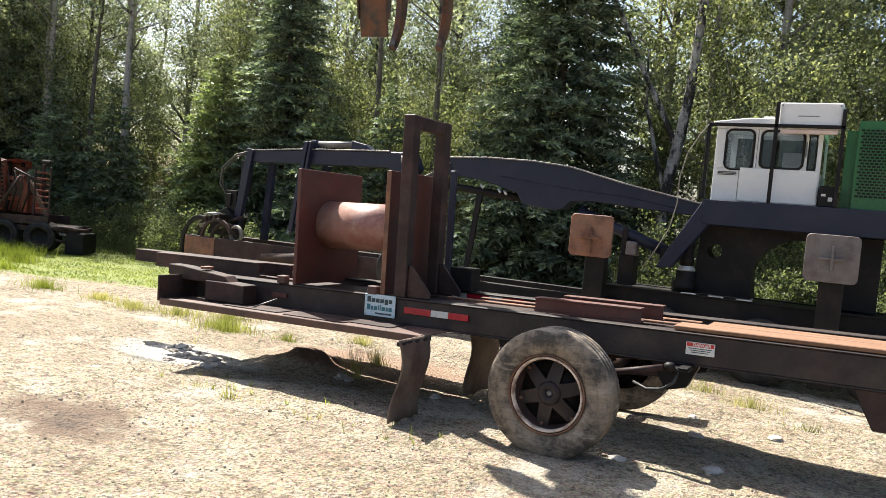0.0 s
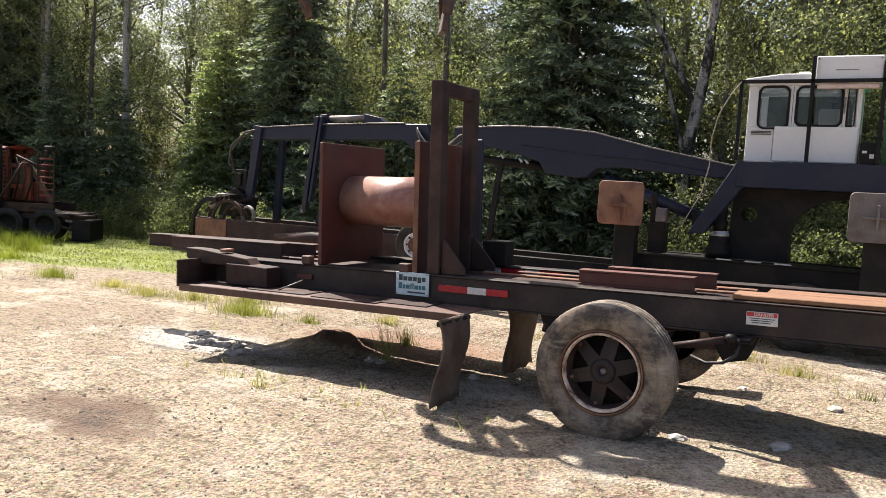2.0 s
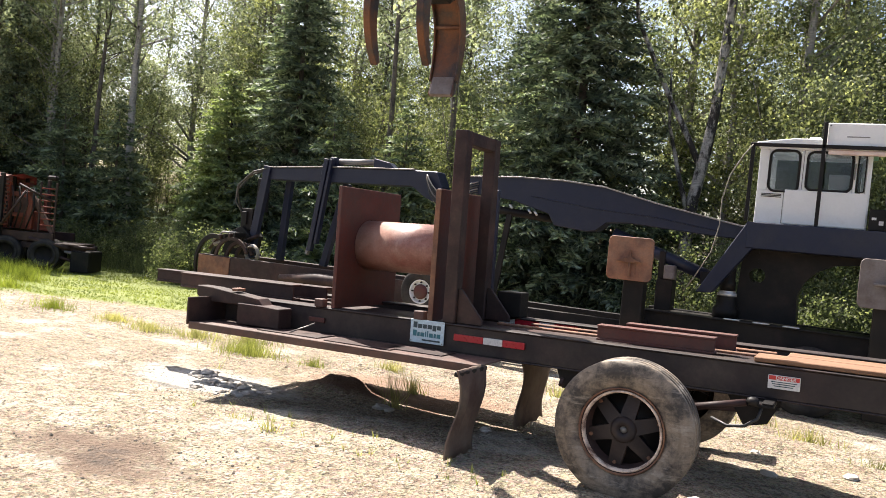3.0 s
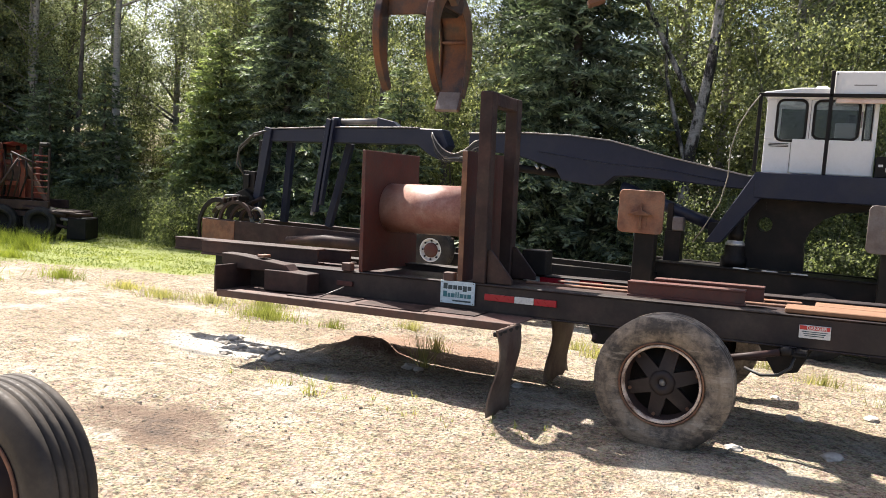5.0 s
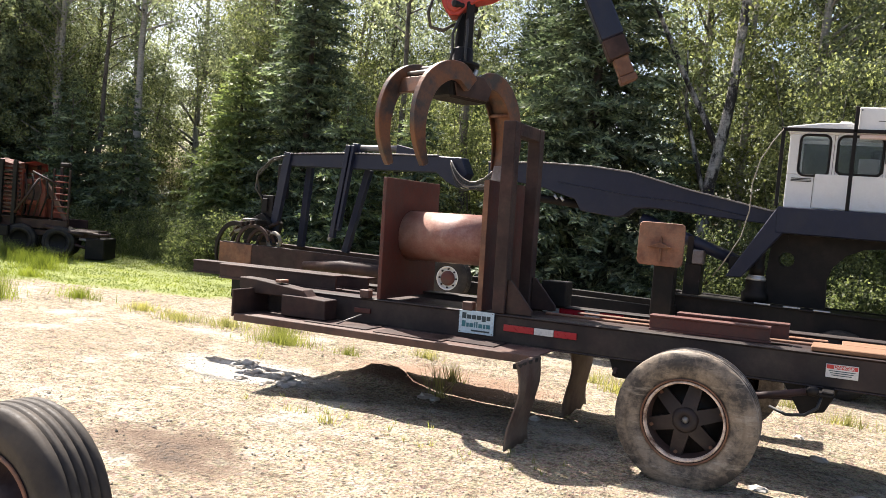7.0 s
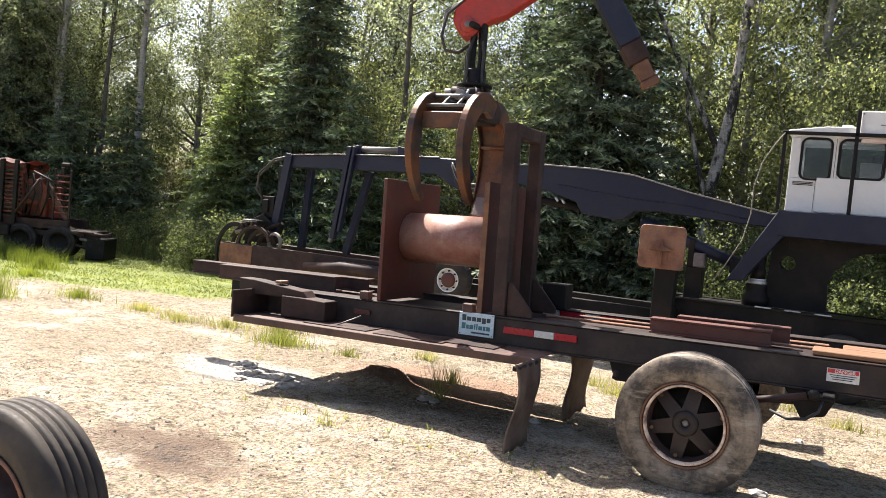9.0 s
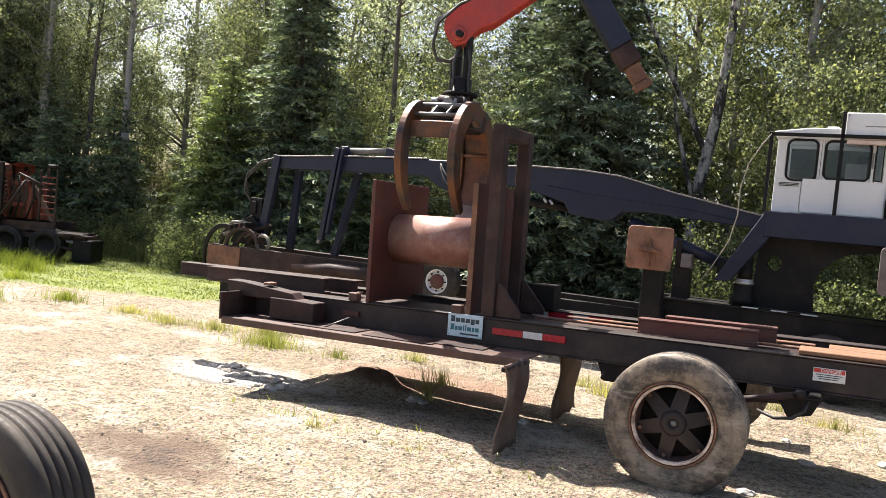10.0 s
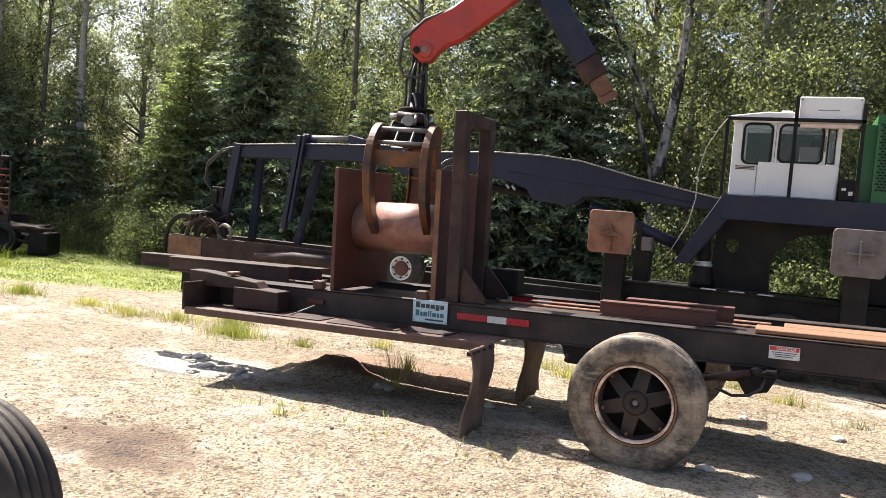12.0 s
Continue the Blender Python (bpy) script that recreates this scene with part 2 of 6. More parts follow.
def ground_mat():
    m, nt, p, N, L = node_mat("sandy_gravel_and_grass")
    co = N("ShaderNodeTexCoord").outputs["Object"]
    big = noise_tex(nt, 0.35, 6, 0.6, co)
    mid = noise_tex(nt, 1.6, 8, 0.7, co)
    grain = noise_tex(nt, 38, 4, 0.7, co)
    v = N("ShaderNodeTexVoronoi")
    v.inputs["Scale"].default_value = 36
    L(co, v.inputs["Vector"])
    mpt = N("ShaderNodeMapping")
    mpt.inputs["Rotation"].default_value = (0, 0, radians(20))
    mpt.inputs["Scale"].default_value = (0.35, 4.0, 1)
    L(co, mpt.inputs["Vector"])
    ruts = noise_tex(nt, 1.1, 6, 0.65, mpt.outputs["Vector"])
    sand = ramp(nt, mid, [(0.25, (0.235, 0.18, 0.12)), (0.5, (0.345, 0.29, 0.21)), (0.75, (0.43, 0.38, 0.30))])
    sand = mix(nt, ramp(nt, big, [(0.46, (0, 0, 0)), (0.64, (0.8, 0.8, 0.8))]), sand, (0.26, 0.205, 0.14))
    sand = mix(nt, ramp(nt, ruts, [(0.49, (0, 0, 0)), (0.62, (0.55, 0.55, 0.55))]), sand, (0.235, 0.18, 0.125))
    sand = mix(nt, 0.9, sand, ramp(nt, grain, [(0.36, (0.27, 0.24, 0.19)), (0.5, (0.92, 0.91, 0.88)), (0.64, (1.22, 1.21, 1.18))]), "MULTIPLY")
    clods = noise_tex(nt, 11, 6, 0.75, co)
    sand = mix(nt, 0.8, sand, ramp(nt, clods, [(0.40, (0.30, 0.25, 0.20)), (0.50, (1.0, 1.0, 1.0))]), "MULTIPLY")
    sand = mix(nt, 0.22, sand, mix(nt, 1.0, v.outputs["Color"], (0.35, 0.34, 0.33), "ADD"), "MULTIPLY")
    pale = noise_tex(nt, 0.8, 7, 0.7, co)
    sand = mix(nt, ramp(nt, pale, [(0.53, (0, 0, 0)), (0.66, (0.5, 0.5, 0.5))]), sand, (0.47, 0.44, 0.37))
    # damp dark earth, pale mud and a narrow dark streak with their own outline
    sep = N("ShaderNodeSeparateXYZ")
    L(co, sep.inputs[0])

    def blob(x, y, rx, ry, edge):
        d = N("ShaderNodeVectorMath")
        d.operation = "SUBTRACT"
        d.inputs[1].default_value = (x, y, 0)
        L(co, d.inputs[0])
        s = N("ShaderNodeVectorMath")
        s.operation = "MULTIPLY"
        s.inputs[1].default_value = (1 / rx, 1 / ry, 0)
        L(d.outputs[0], s.inputs[0])
        ln = N("ShaderNodeVectorMath")
        ln.operation = "LENGTH"
        L(s.outputs[0], ln.inputs[0])
        a = N("ShaderNodeMath")
        a.operation = "MULTIPLY_ADD"
        L(mid, a.inputs[0])
        a.inputs[1].default_value = 1.6
        L(ln.outputs["Value"], a.inputs[2])
        q = N("ShaderNodeMath")
        q.operation = "MULTIPLY"
        q.inputs[1].default_value = 0.25
        L(a.outputs[0], q.inputs[0])
        return ramp(nt, q.outputs[0], [(edge / 4 - 0.04, (1, 1, 1)), (edge / 4 + 0.06, (0, 0, 0))])

    spots = noise_tex(nt, 5.5, 7, 0.75, co)
    sand = mix(nt, mix(nt, 1.0, blob(-3.05, -1.8, 0.80, 0.44, 1.62), ramp(nt, spots, [(0.36, (0.45, 0.45, 0.45)), (0.50, (1, 1, 1))]), "MULTIPLY"), sand, (0.115, 0.074, 0.047))
    sand = mix(nt, mix(nt, 1.0, blob(-3.0, -1.85, 0.40, 0.20, 1.5), ramp(nt, spots, [(0.48, (0, 0, 0)), (0.56, (0.9, 0.9, 0.9))]), "MULTIPLY"), sand, (0.07, 0.048, 0.033))
    sand = mix(nt, mix(nt, 1.0, blob(-2.9, 2.0, 1.6, 0.9, 1.5), (0.8, 0.8, 0.8), "MULTIPLY"), sand, (0.23, 0.135, 0.085))
    sand = mix(nt, mix(nt, 1.0, blob(-4.5, 0.72, 1.25, 0.62, 1.5), ramp(nt, clods, [(0.36, (0.35, 0.35, 0.35)), (0.5, (1, 1, 1))]), "MULTIPLY"), sand, (0.40, 0.385, 0.35))
    sand = mix(nt, blob(-4.55, 0.22, 0.5, 0.09, 1.4), sand, (0.16, 0.15, 0.13))
    sand = mix(nt, mix(nt, 1.0, blob(-3.3, 1.42, 0.42, 0.34, 1.6), (0.9, 0.9, 0.9), "MULTIPLY"), sand, (0.115, 0.062, 0.04))
    # lawn beyond the gravel
    line = N("ShaderNodeMath")
    line.operation = "MULTIPLY_ADD"
    L(sep.outputs["X"], line.inputs[0])
    line.inputs[1].default_value = -0.43
    L(sep.outputs["Y"], line.inputs[2])
    wob = N("ShaderNodeMath")
    wob.operation = "MULTIPLY_ADD"
    L(mid, wob.inputs[0])
    wob.inputs[1].default_value = 1.6
    L(line.outputs[0], wob.inputs[2])
    scaled = N("ShaderNodeMath")
    scaled.operation = "MULTIPLY"
    scaled.inputs[1].default_value = 0.05
    L(wob.outputs[0], scaled.inputs[0])
    lawn = ramp(nt, mid, [(0.3, (0.125, 0.155, 0.03)), (0.7, (0.215, 0.245, 0.06))])
    near = N("ShaderNodeMath")
    near.operation = "LESS_THAN"
    near.inputs[1].default_value = -6.0
    L(sep.outputs["X"], near.inputs[0])
    g = mix(nt, 1.0, ramp(nt, scaled.outputs[0], [(0.445, (0, 0, 0)), (0.462, (1, 1, 1))]), near.outputs[0], "MULTIPLY")
    col = mix(nt, g, sand, lawn)
    # forest floor
    fy = N("ShaderNodeMath")
    fy.operation = "MULTIPLY_ADD"
    L(mid, fy.inputs[0])
    fy.inputs[1].default_value = 2.0
    L(sep.outputs["Y"], fy.inputs[2])
    f2 = N("ShaderNodeMath")
    f2.operation = "MULTIPLY"
    f2.inputs[1].default_value = 0.05
    L(fy.outputs[0], f2.inputs[0])
    col = mix(nt, ramp(nt, f2.outputs[0], [(0.46, (0, 0, 0)), (0.52, (1, 1, 1))]), col, (0.05, 0.055, 0.025))
    L(col, p.inputs["Base Color"])
    p.inputs["Roughness"].default_value = 0.9
    h = mix(nt, 0.5, grain, v.outputs["Distance"])
    bump(nt, p, mix(nt, 0.6, h, mix(nt, 0.5, clods, mid)), 1.0, 0.08)
    return m


GROUND = ground_mat()
STONE = leaf_mat("gravel_stones", (0.30, 0.245, 0.185), (0.47, 0.41, 0.33), (0.0, 0.0, 0.0), True)
CLOD = painted("dried_mud", (0.42, 0.39, 0.35), (0.28, 0.23, 0.18), 0.54, 0.9, dusty=0.3)


# ---- building helpers ----
def box(bm, x0, x1, y0, y1, z0, z1, bev=0.006):
    r = bmesh.ops.create_cube(bm, size=1.0)
    vs = r["verts"]
    for v in vs:
        v.co = Vector((x0 if v.co.x < 0 else x1, y0 if v.co.y < 0 else y1, z0 if v.co.z < 0 else z1))
    if bev:
        es = list({e for v in vs for e in v.link_edges})
        bmesh.ops.bevel(bm, geom=es, offset=bev, segments=1, affect="EDGES")
    return bm


def boxes(*args, bev=0.006):
    bm = bmesh.new()
    for a in args:
        box(bm, *a, bev=bev)
    return bm


def prism(pts, y0, y1, bev=0.006, bm=None):
    """A plate or box section: its outline in x and z, from y0 to y1."""
    bm = bm or bmesh.new()
    a = [bm.verts.new((x, y0, z)) for x, z in pts]
    b = [bm.verts.new((x, y1, z)) for x, z in pts]
    n = len(pts)
    fs = [bm.faces.new(a), bm.faces.new(b[::-1])]
    for i in range(n):
        fs.append(bm.faces.new((a[i], b[i], b[(i + 1) % n], a[(i + 1) % n])))
    bmesh.ops.recalc_face_normals(bm, faces=fs)
    if bev:
        es = list({e for f in fs for e in f.edges})
        bmesh.ops.bevel(bm, geom=es, offset=bev, segments=1, affect="EDGES")
    return bm


def tube(pts, r, n=10, bm=None, caps=True):
    """A round bar or hose along points; r may be one radius or one a point."""
    bm = bm or bmesh.new()
    pts = [Vector(p) for p in pts]
    rs = r if isinstance(r, (list, tuple)) else [r] * len(pts)
    rings = []
    side = None
    for i, p in enumerate(pts):
        d = (pts[min(i + 1, len(pts) - 1)] - pts[max(i - 1, 0)]).normalized()
        if side is None:
            side = d.orthogonal().normalized()
        side = (side - d * side.dot(d)).normalized()
        up = d.cross(side)
        rings.append([bm.verts.new(p + rs[i] * (math.cos(2 * math.pi * k / n) * side + math.sin(2 * math.pi * k / n) * up)) for k in range(n)])
    for a, b in zip(rings, rings[1:]):
        for k in range(n):
            f = bm.faces.new((a[k], a[(k + 1) % n], b[(k + 1) % n], b[k]))
            f.smooth = True
    if caps:
        bm.faces.new(rings[0][::-1])
        bm.faces.new(rings[-1])
    return bm


def bar(a, b, w, h, bm=None, bev=0.005):
    """A square bar from a to b, w wide and h high."""
    bm = bm or bmesh.new()
    a, b = Vector(a), Vector(b)
    d = b - a
    turn = d.to_track_quat("X", "Z").to_matrix().to_4x4()
    tmp = bmesh.new()
    box(tmp, 0, d.length, -w / 2, w / 2, -h / 2, h / 2, bev)
    me = bpy.data.meshes.new("tmp")
    tmp.to_mesh(me)
    tmp.free()
    me.transform(Matrix.Translation(a) @ turn)
    bm.from_mesh(me)
    bpy.data.meshes.remove(me)
    return bm


def lathe(profile, n=48, axis="Y", bm=None, smooth=True):
    """A turned shape: (radius, place along the axis) pairs."""
    bm = bm or bmesh.new()
    rings = []
    for r, h in profile:
        ring = []
        for k in range(n):
            a = 2 * math.pi * k / n
            c, s = r * math.cos(a), r * math.sin(a)
            ring.append(bm.verts.new({"Y": (c, h, s), "X": (h, c, s), "Z": (c, s, h)}[axis]))
        rings.append(ring)
    for a, b in zip(rings, rings[1:]):
        for k in range(n):
            f = bm.faces.new((a[k], a[(k + 1) % n], b[(k + 1) % n], b[k]))
            f.smooth = smooth
    bmesh.ops.recalc_face_normals(bm, faces=bm.faces)
    return bm


def swept_plate(pts, widths, y0, y1):
    """A curved plate: a centre line in x and z with a width at each point, from y0 to y1."""
    up, low = [], []
    for i, (x, z) in enumerate(pts):
        a, b = pts[max(i - 1, 0)], pts[min(i + 1, len(pts) - 1)]
        d = Vector((b[0] - a[0], b[1] - a[1])).normalized()
        n = Vector((-d.y, d.x)) * widths[i] / 2
        up.append((x + n.x, z + n.y))
        low.append((x - n.x, z - n.y))
    bm = bmesh.new()
    rings = [[bm.verts.new((u[0], y0, u[1])), bm.verts.new((u[0], y1, u[1])), bm.verts.new((l[0], y1, l[1])), bm.verts.new((l[0], y0, l[1]))] for u, l in zip(up, low)]
    for a, b in zip(rings, rings[1:]):
        for k in range(4):
            bm.faces.new((a[k], a[(k + 1) % 4], b[(k + 1) % 4], b[k]))
    bm.faces.new(rings[0][::-1])
    bm.faces.new(rings[-1])
    bmesh.ops.recalc_face_normals(bm, faces=bm.faces)
    es = [e for e in bm.edges if len(e.link_faces) == 2 and e.calc_face_angle(0) > 1.0]
    bmesh.ops.bevel(bm, geom=es, offset=0.006, segments=1, affect="EDGES")
    return bm


def smooth_line(pts, n=5):
    out = []
    for i in range(len(pts) - 1):
        p0, p1, p2, p3 = pts[max(i - 1, 0)], pts[i], pts[i + 1], pts[min(i + 2, len(pts) - 1)]
        for k in range(n):
            t = k / n
            out.append(tuple(0.5 * (2 * b + (c - a) * t + (2 * a - 5 * b + 4 * c - d) * t * t + (3 * b - a - 3 * c + d) * t ** 3) for a, b, c, d in zip(p0, p1, p2, p3)))
    return out + [pts[-1]]


def part(name, bm, material, parent, label="", m=None):
    me = bpy.data.meshes.new(name)
    bm.to_mesh(me)
    bm.free()
    me.materials.append(material)
    ob = new(name, me)
    if parent is not None:
        ob.parent = parent
    if m is not None:
        ob.matrix_basis = m
    return tagged(ob, label)


def thing(name, label, category, m=None, group="", kind=""):
    ob = new(name)
    ob.empty_display_size = 0.2
    if m is not None:
        ob.matrix_basis = m
    return tagged(ob, label, category, group, kind)


def array_mesh(name, verts, sides, material, smooth=False):
    """A mesh from arrays: verts in rows of sides corners, one face each."""
    verts = np.asarray(verts, np.float32).reshape(-1, 3)
    n = len(verts) // sides
    me = bpy.data.meshes.new(name)
    me.vertices.add(len(verts))
    me.vertices.foreach_set("co", verts.ravel())
    me.loops.add(len(verts))
    me.loops.foreach_set("vertex_index", np.arange(len(verts), dtype=np.int32))
    me.polygons.add(n)
    me.polygons.foreach_set("loop_start", np.arange(n, dtype=np.int32) * sides)
    me.materials.append(material)
    me.update(calc_edges=True)
    return me


RNG = np.random.default_rng(7)


def unit(v):
    return v / np.maximum(np.linalg.norm(v, axis=-1, keepdims=True), 1e-9)


def leaf_quads(p, size, flat=0.5, droop=0.0):
    """Leaf-shaped quads at the points p, turned at random; flat: how far they lie level."""
    n = len(p)
    nrm = RNG.normal(size=(n, 3))
    nrm[:, 2] = np.abs(nrm[:, 2]) + flat
    nrm = unit(nrm)
    a = RNG.normal(size=(n, 3))
    a = unit(a - nrm * (a * nrm).sum(1, keepdims=True))
    a[:, 2] -= droop
    b = np.cross(nrm, a)
    s = (size * RNG.uniform(0.6, 1.3, n))[:, None]
    return np.stack([p - a * s, p + b * s * 0.62 - a * s * 0.1, p + a * s, p - b * s * 0.62 - a * s * 0.1], 1)


def blade_tris(p, height, width, lean=0.5):
    n = len(p)
    ang = RNG.uniform(0, 2 * np.pi, n)
    side = np.stack([np.cos(ang), np.sin(ang), np.zeros(n)], 1) * (width * RNG.uniform(0.7, 1.3, n))[:, None]
    h = height * RNG.uniform(0.5, 1.25, n)
    tip = p + np.stack([RNG.normal(0, lean, n) * h, RNG.normal(0, lean, n) * h, h], 1)
    return np.stack([p - side, p + side, tip], 1)


# ---- ground ----
def ground_height(x, y):
    h = 0.02 * noise.noise(Vector((x * 0.8, y * 0.8, 0))) + 0.016 * noise.noise(Vector((x * 3, y * 3, 4)))
    h += 0.011 * noise.noise(Vector((x * 8, y * 8, 9)))
    m = math.hypot((x + 3.3) / 0.50, (y - 1.42) / 0.42)
    if m < 1.6:
        h += 0.19 * math.exp(-2.2 * m * m) * (1 + 0.35 * noise.noise(Vector((x * 6, y * 6, 2))))
    d = math.hypot((x + 3.9) / 0.6, (y - 0.55) / 0.28)
    if d < 1.5:
        h += 0.05 * math.exp(-2 * d * d) * (0.4 + noise.noise(Vector((x * 8, y * 8, 5))))
    k = min(max(4.0 * (0.6 - y + 0.5 * (x + 2.4)) + 0.1, 0.0), 1.0)
    if y < 8 and x < 6:
        h += 0.08 * k * k * (3 - 2 * k)
    far = min(max((y - 0.9) / 1.4, 0.0), 1.0) * min(max((9.0 - y) / 3.0, 0.0), 1.0)
    if far > 0:
        h += far * (0.030 * noise.noise(Vector((x * 0.55, y * 3.2 + 0.3 * x, 3))) + 0.016 * noise.noise(Vector((x * 1.8, y * 7.0, 6))))
    for ry in (2.75, 3.5):
        h -= 0.025 * math.exp(-((y - ry - 0.06 * x) / 0.16) ** 2)
    return h if math.hypot(x, y) < 60 else 0.0


def graded(lo, hi, step, end_lo, end_hi):
    mid = list(np.arange(lo, hi + step / 2, step))
    s, a = step, lo
    left = []
    while a > end_lo:
        s *= 1.22
        a -= s
        left.append(a)
    s, a = step, hi
    right = []
    while a < end_hi:
        s *= 1.22
        a += s
        right.append(a)
    return left[::-1] + mid + right


def build_ground():
    xs = graded(-8.0, 2.6, 0.07, -400, 400)
    ys = graded(-3.6, 6.2, 0.07, -400, 400)
    verts = [(x, y, ground_height(x, y)) for y in ys for x in xs]
    w = len(xs)
    faces = [(j * w + i, j * w + i + 1, (j + 1) * w + i + 1, (j + 1) * w + i) for j in range(len(ys) - 1) for i in range(w - 1)]
    me = bpy.data.meshes.new("ground")
    me.from_pydata(verts, [], faces)
    me.materials.append(GROUND)
    for p in me.polygons:
        p.use_smooth = True
    tagged(new("ground", me), "sunlit sandy gravel yard edged with mown grass", "ground", kind="structure")


build_ground()

# ---- the flatbed trailer ----
TILT = pose(0, 0, 0, 0, -1.55, 0)


def tyre_mesh(r, w, rim, ribs=4):
    """A truck tyre about the y axis, its outer face at y = 0."""
    h = w / 2
    prof = [(rim, 0.035), (rim + 0.015, 0.018), (rim + 0.05, 0.004), (rim + 0.09, -0.006), (r - 0.075, -0.004), (r - 0.045, 0.008), (r - 0.035, 0.012), (r - 0.012, 0.022)]
    y = 0.03
    span = w - 0.06
    for k in range(ribs):
        a = y + span * k / ribs
        b = y + span * (k + 1) / ribs
        e = 0.004 * abs((a + b) / 2 - h) / h
        prof += [(r - e, a + 0.006), (r - e, b - 0.006)]
        if k < ribs - 1:
            prof += [(r - 0.016, b - 0.004), (r - 0.016, b + 0.004)]
    prof += [(r - 0.012, w - 0.022), (r - 0.045, w - 0.006), (rim + 0.09, w + 0.004), (rim + 0.02, w - 0.02), (rim, w - 0.035)]
    return lathe(prof, 64)


def trailer_wheel(parent, x, y, z, flip=False, tyre_mat=None):
    m = pose(x, y, z, 0, 0, 180 if flip else 0)
    t = part("tyre", tyre_mesh(0.497, 0.30, 0.29), tyre_mat or DUSTRUBBER, parent, "dusty grey truck tyre", m)
    part("rim", lathe([(0.30, 0.03), (0.305, 0.018), (0.292, 0.012), (0.282, 0.03), (0.272, 0.07), (0.262, 0.15), (0.225, 0.165), (0.22, 0.18)], 48), DARKRUST, t, "dark rusty steel rim")
    hub = part("hub", lathe([(0.0, 0.085), (0.03, 0.085), (0.035, 0.06), (0.075, 0.062), (0.095, 0.08), (0.1, 0.2)], 24), RAIL, t, "dark rusty six-spoke cast hub")
    for k in range(6):
        bm = bmesh.new()
        a = math.pi / 3 * k + 0.3
        tip = Vector((math.cos(a), 0, math.sin(a)))
        sd = Vector((-math.sin(a), 0, math.cos(a)))
        q = [tip * 0.07 + sd * 0.055, tip * 0.262 + sd * 0.046, tip * 0.262 - sd * 0.046, tip * 0.07 - sd * 0.055]
        f = [bm.verts.new(p + Vector((0, yy, 0))) for p, yy in zip(q, (0.075, 0.12, 0.12, 0.075))]
        g = [bm.verts.new(p + Vector((0, 0.2, 0))) for p in q]
        bm.faces.new(f[::-1])
        for i in range(4):
            bm.faces.new((f[i], f[(i + 1) % 4], g[(i + 1) % 4], g[i]))
        bmesh.ops.recalc_face_normals(bm, faces=bm.faces)
        part("spoke", bm, RAIL, t)
    part("brake_drum", lathe([(0.0, 0.15), (0.25, 0.15), (0.25, 0.22)], 32), BLACK, t)
    part("rim_edge", lathe([(0.300, 0.02), (0.306, 0.008), (0.302, 0.002), (0.294, 0.004), (0.290, 0.018)], 48), RUST, t, "rusty outer rim flange")
    part("lock_ring", lathe([(0.286, 0.020), (0.283, 0.008), (0.276, 0.006), (0.268, 0.012), (0.264, 0.045)], 48), CHIPPED, t, "chipped pale lock ring")
    part("hub_cap", lathe([(0.0, 0.072), (0.02, 0.074), (0.026, 0.085)], 16), STEELGREY, t, "small grey steel hub cap")
    for k in range(6):
        a = math.pi / 3 * k + 0.3
        p = Vector((math.cos(a) * 0.25, 0.10, math.sin(a) * 0.25))
        part("wheel_nut", tube([p, p + Vector((0, 0.03, 0))], 0.014, 6), RUST, t)
    return t


def text_mesh(name, body, size, mat, parent, m, label=""):
    cu = bpy.data.curves.new(name, "FONT")
    cu.body, cu.size, cu.extrude, cu.offset = body, size, 0.0008, 0.012 * size
    cu.space_line = 0.85
    cu.align_x = "CENTER"
    tmp = bpy.data.objects.new("tmp_text", cu)
    me = bpy.data.meshes.new_from_object(tmp)
    bpy.data.objects.remove(tmp)
    me.materials.append(mat)
    ob = new(name, me)
    ob.parent = parent
    ob.matrix_basis = m
    return tagged(ob, label)


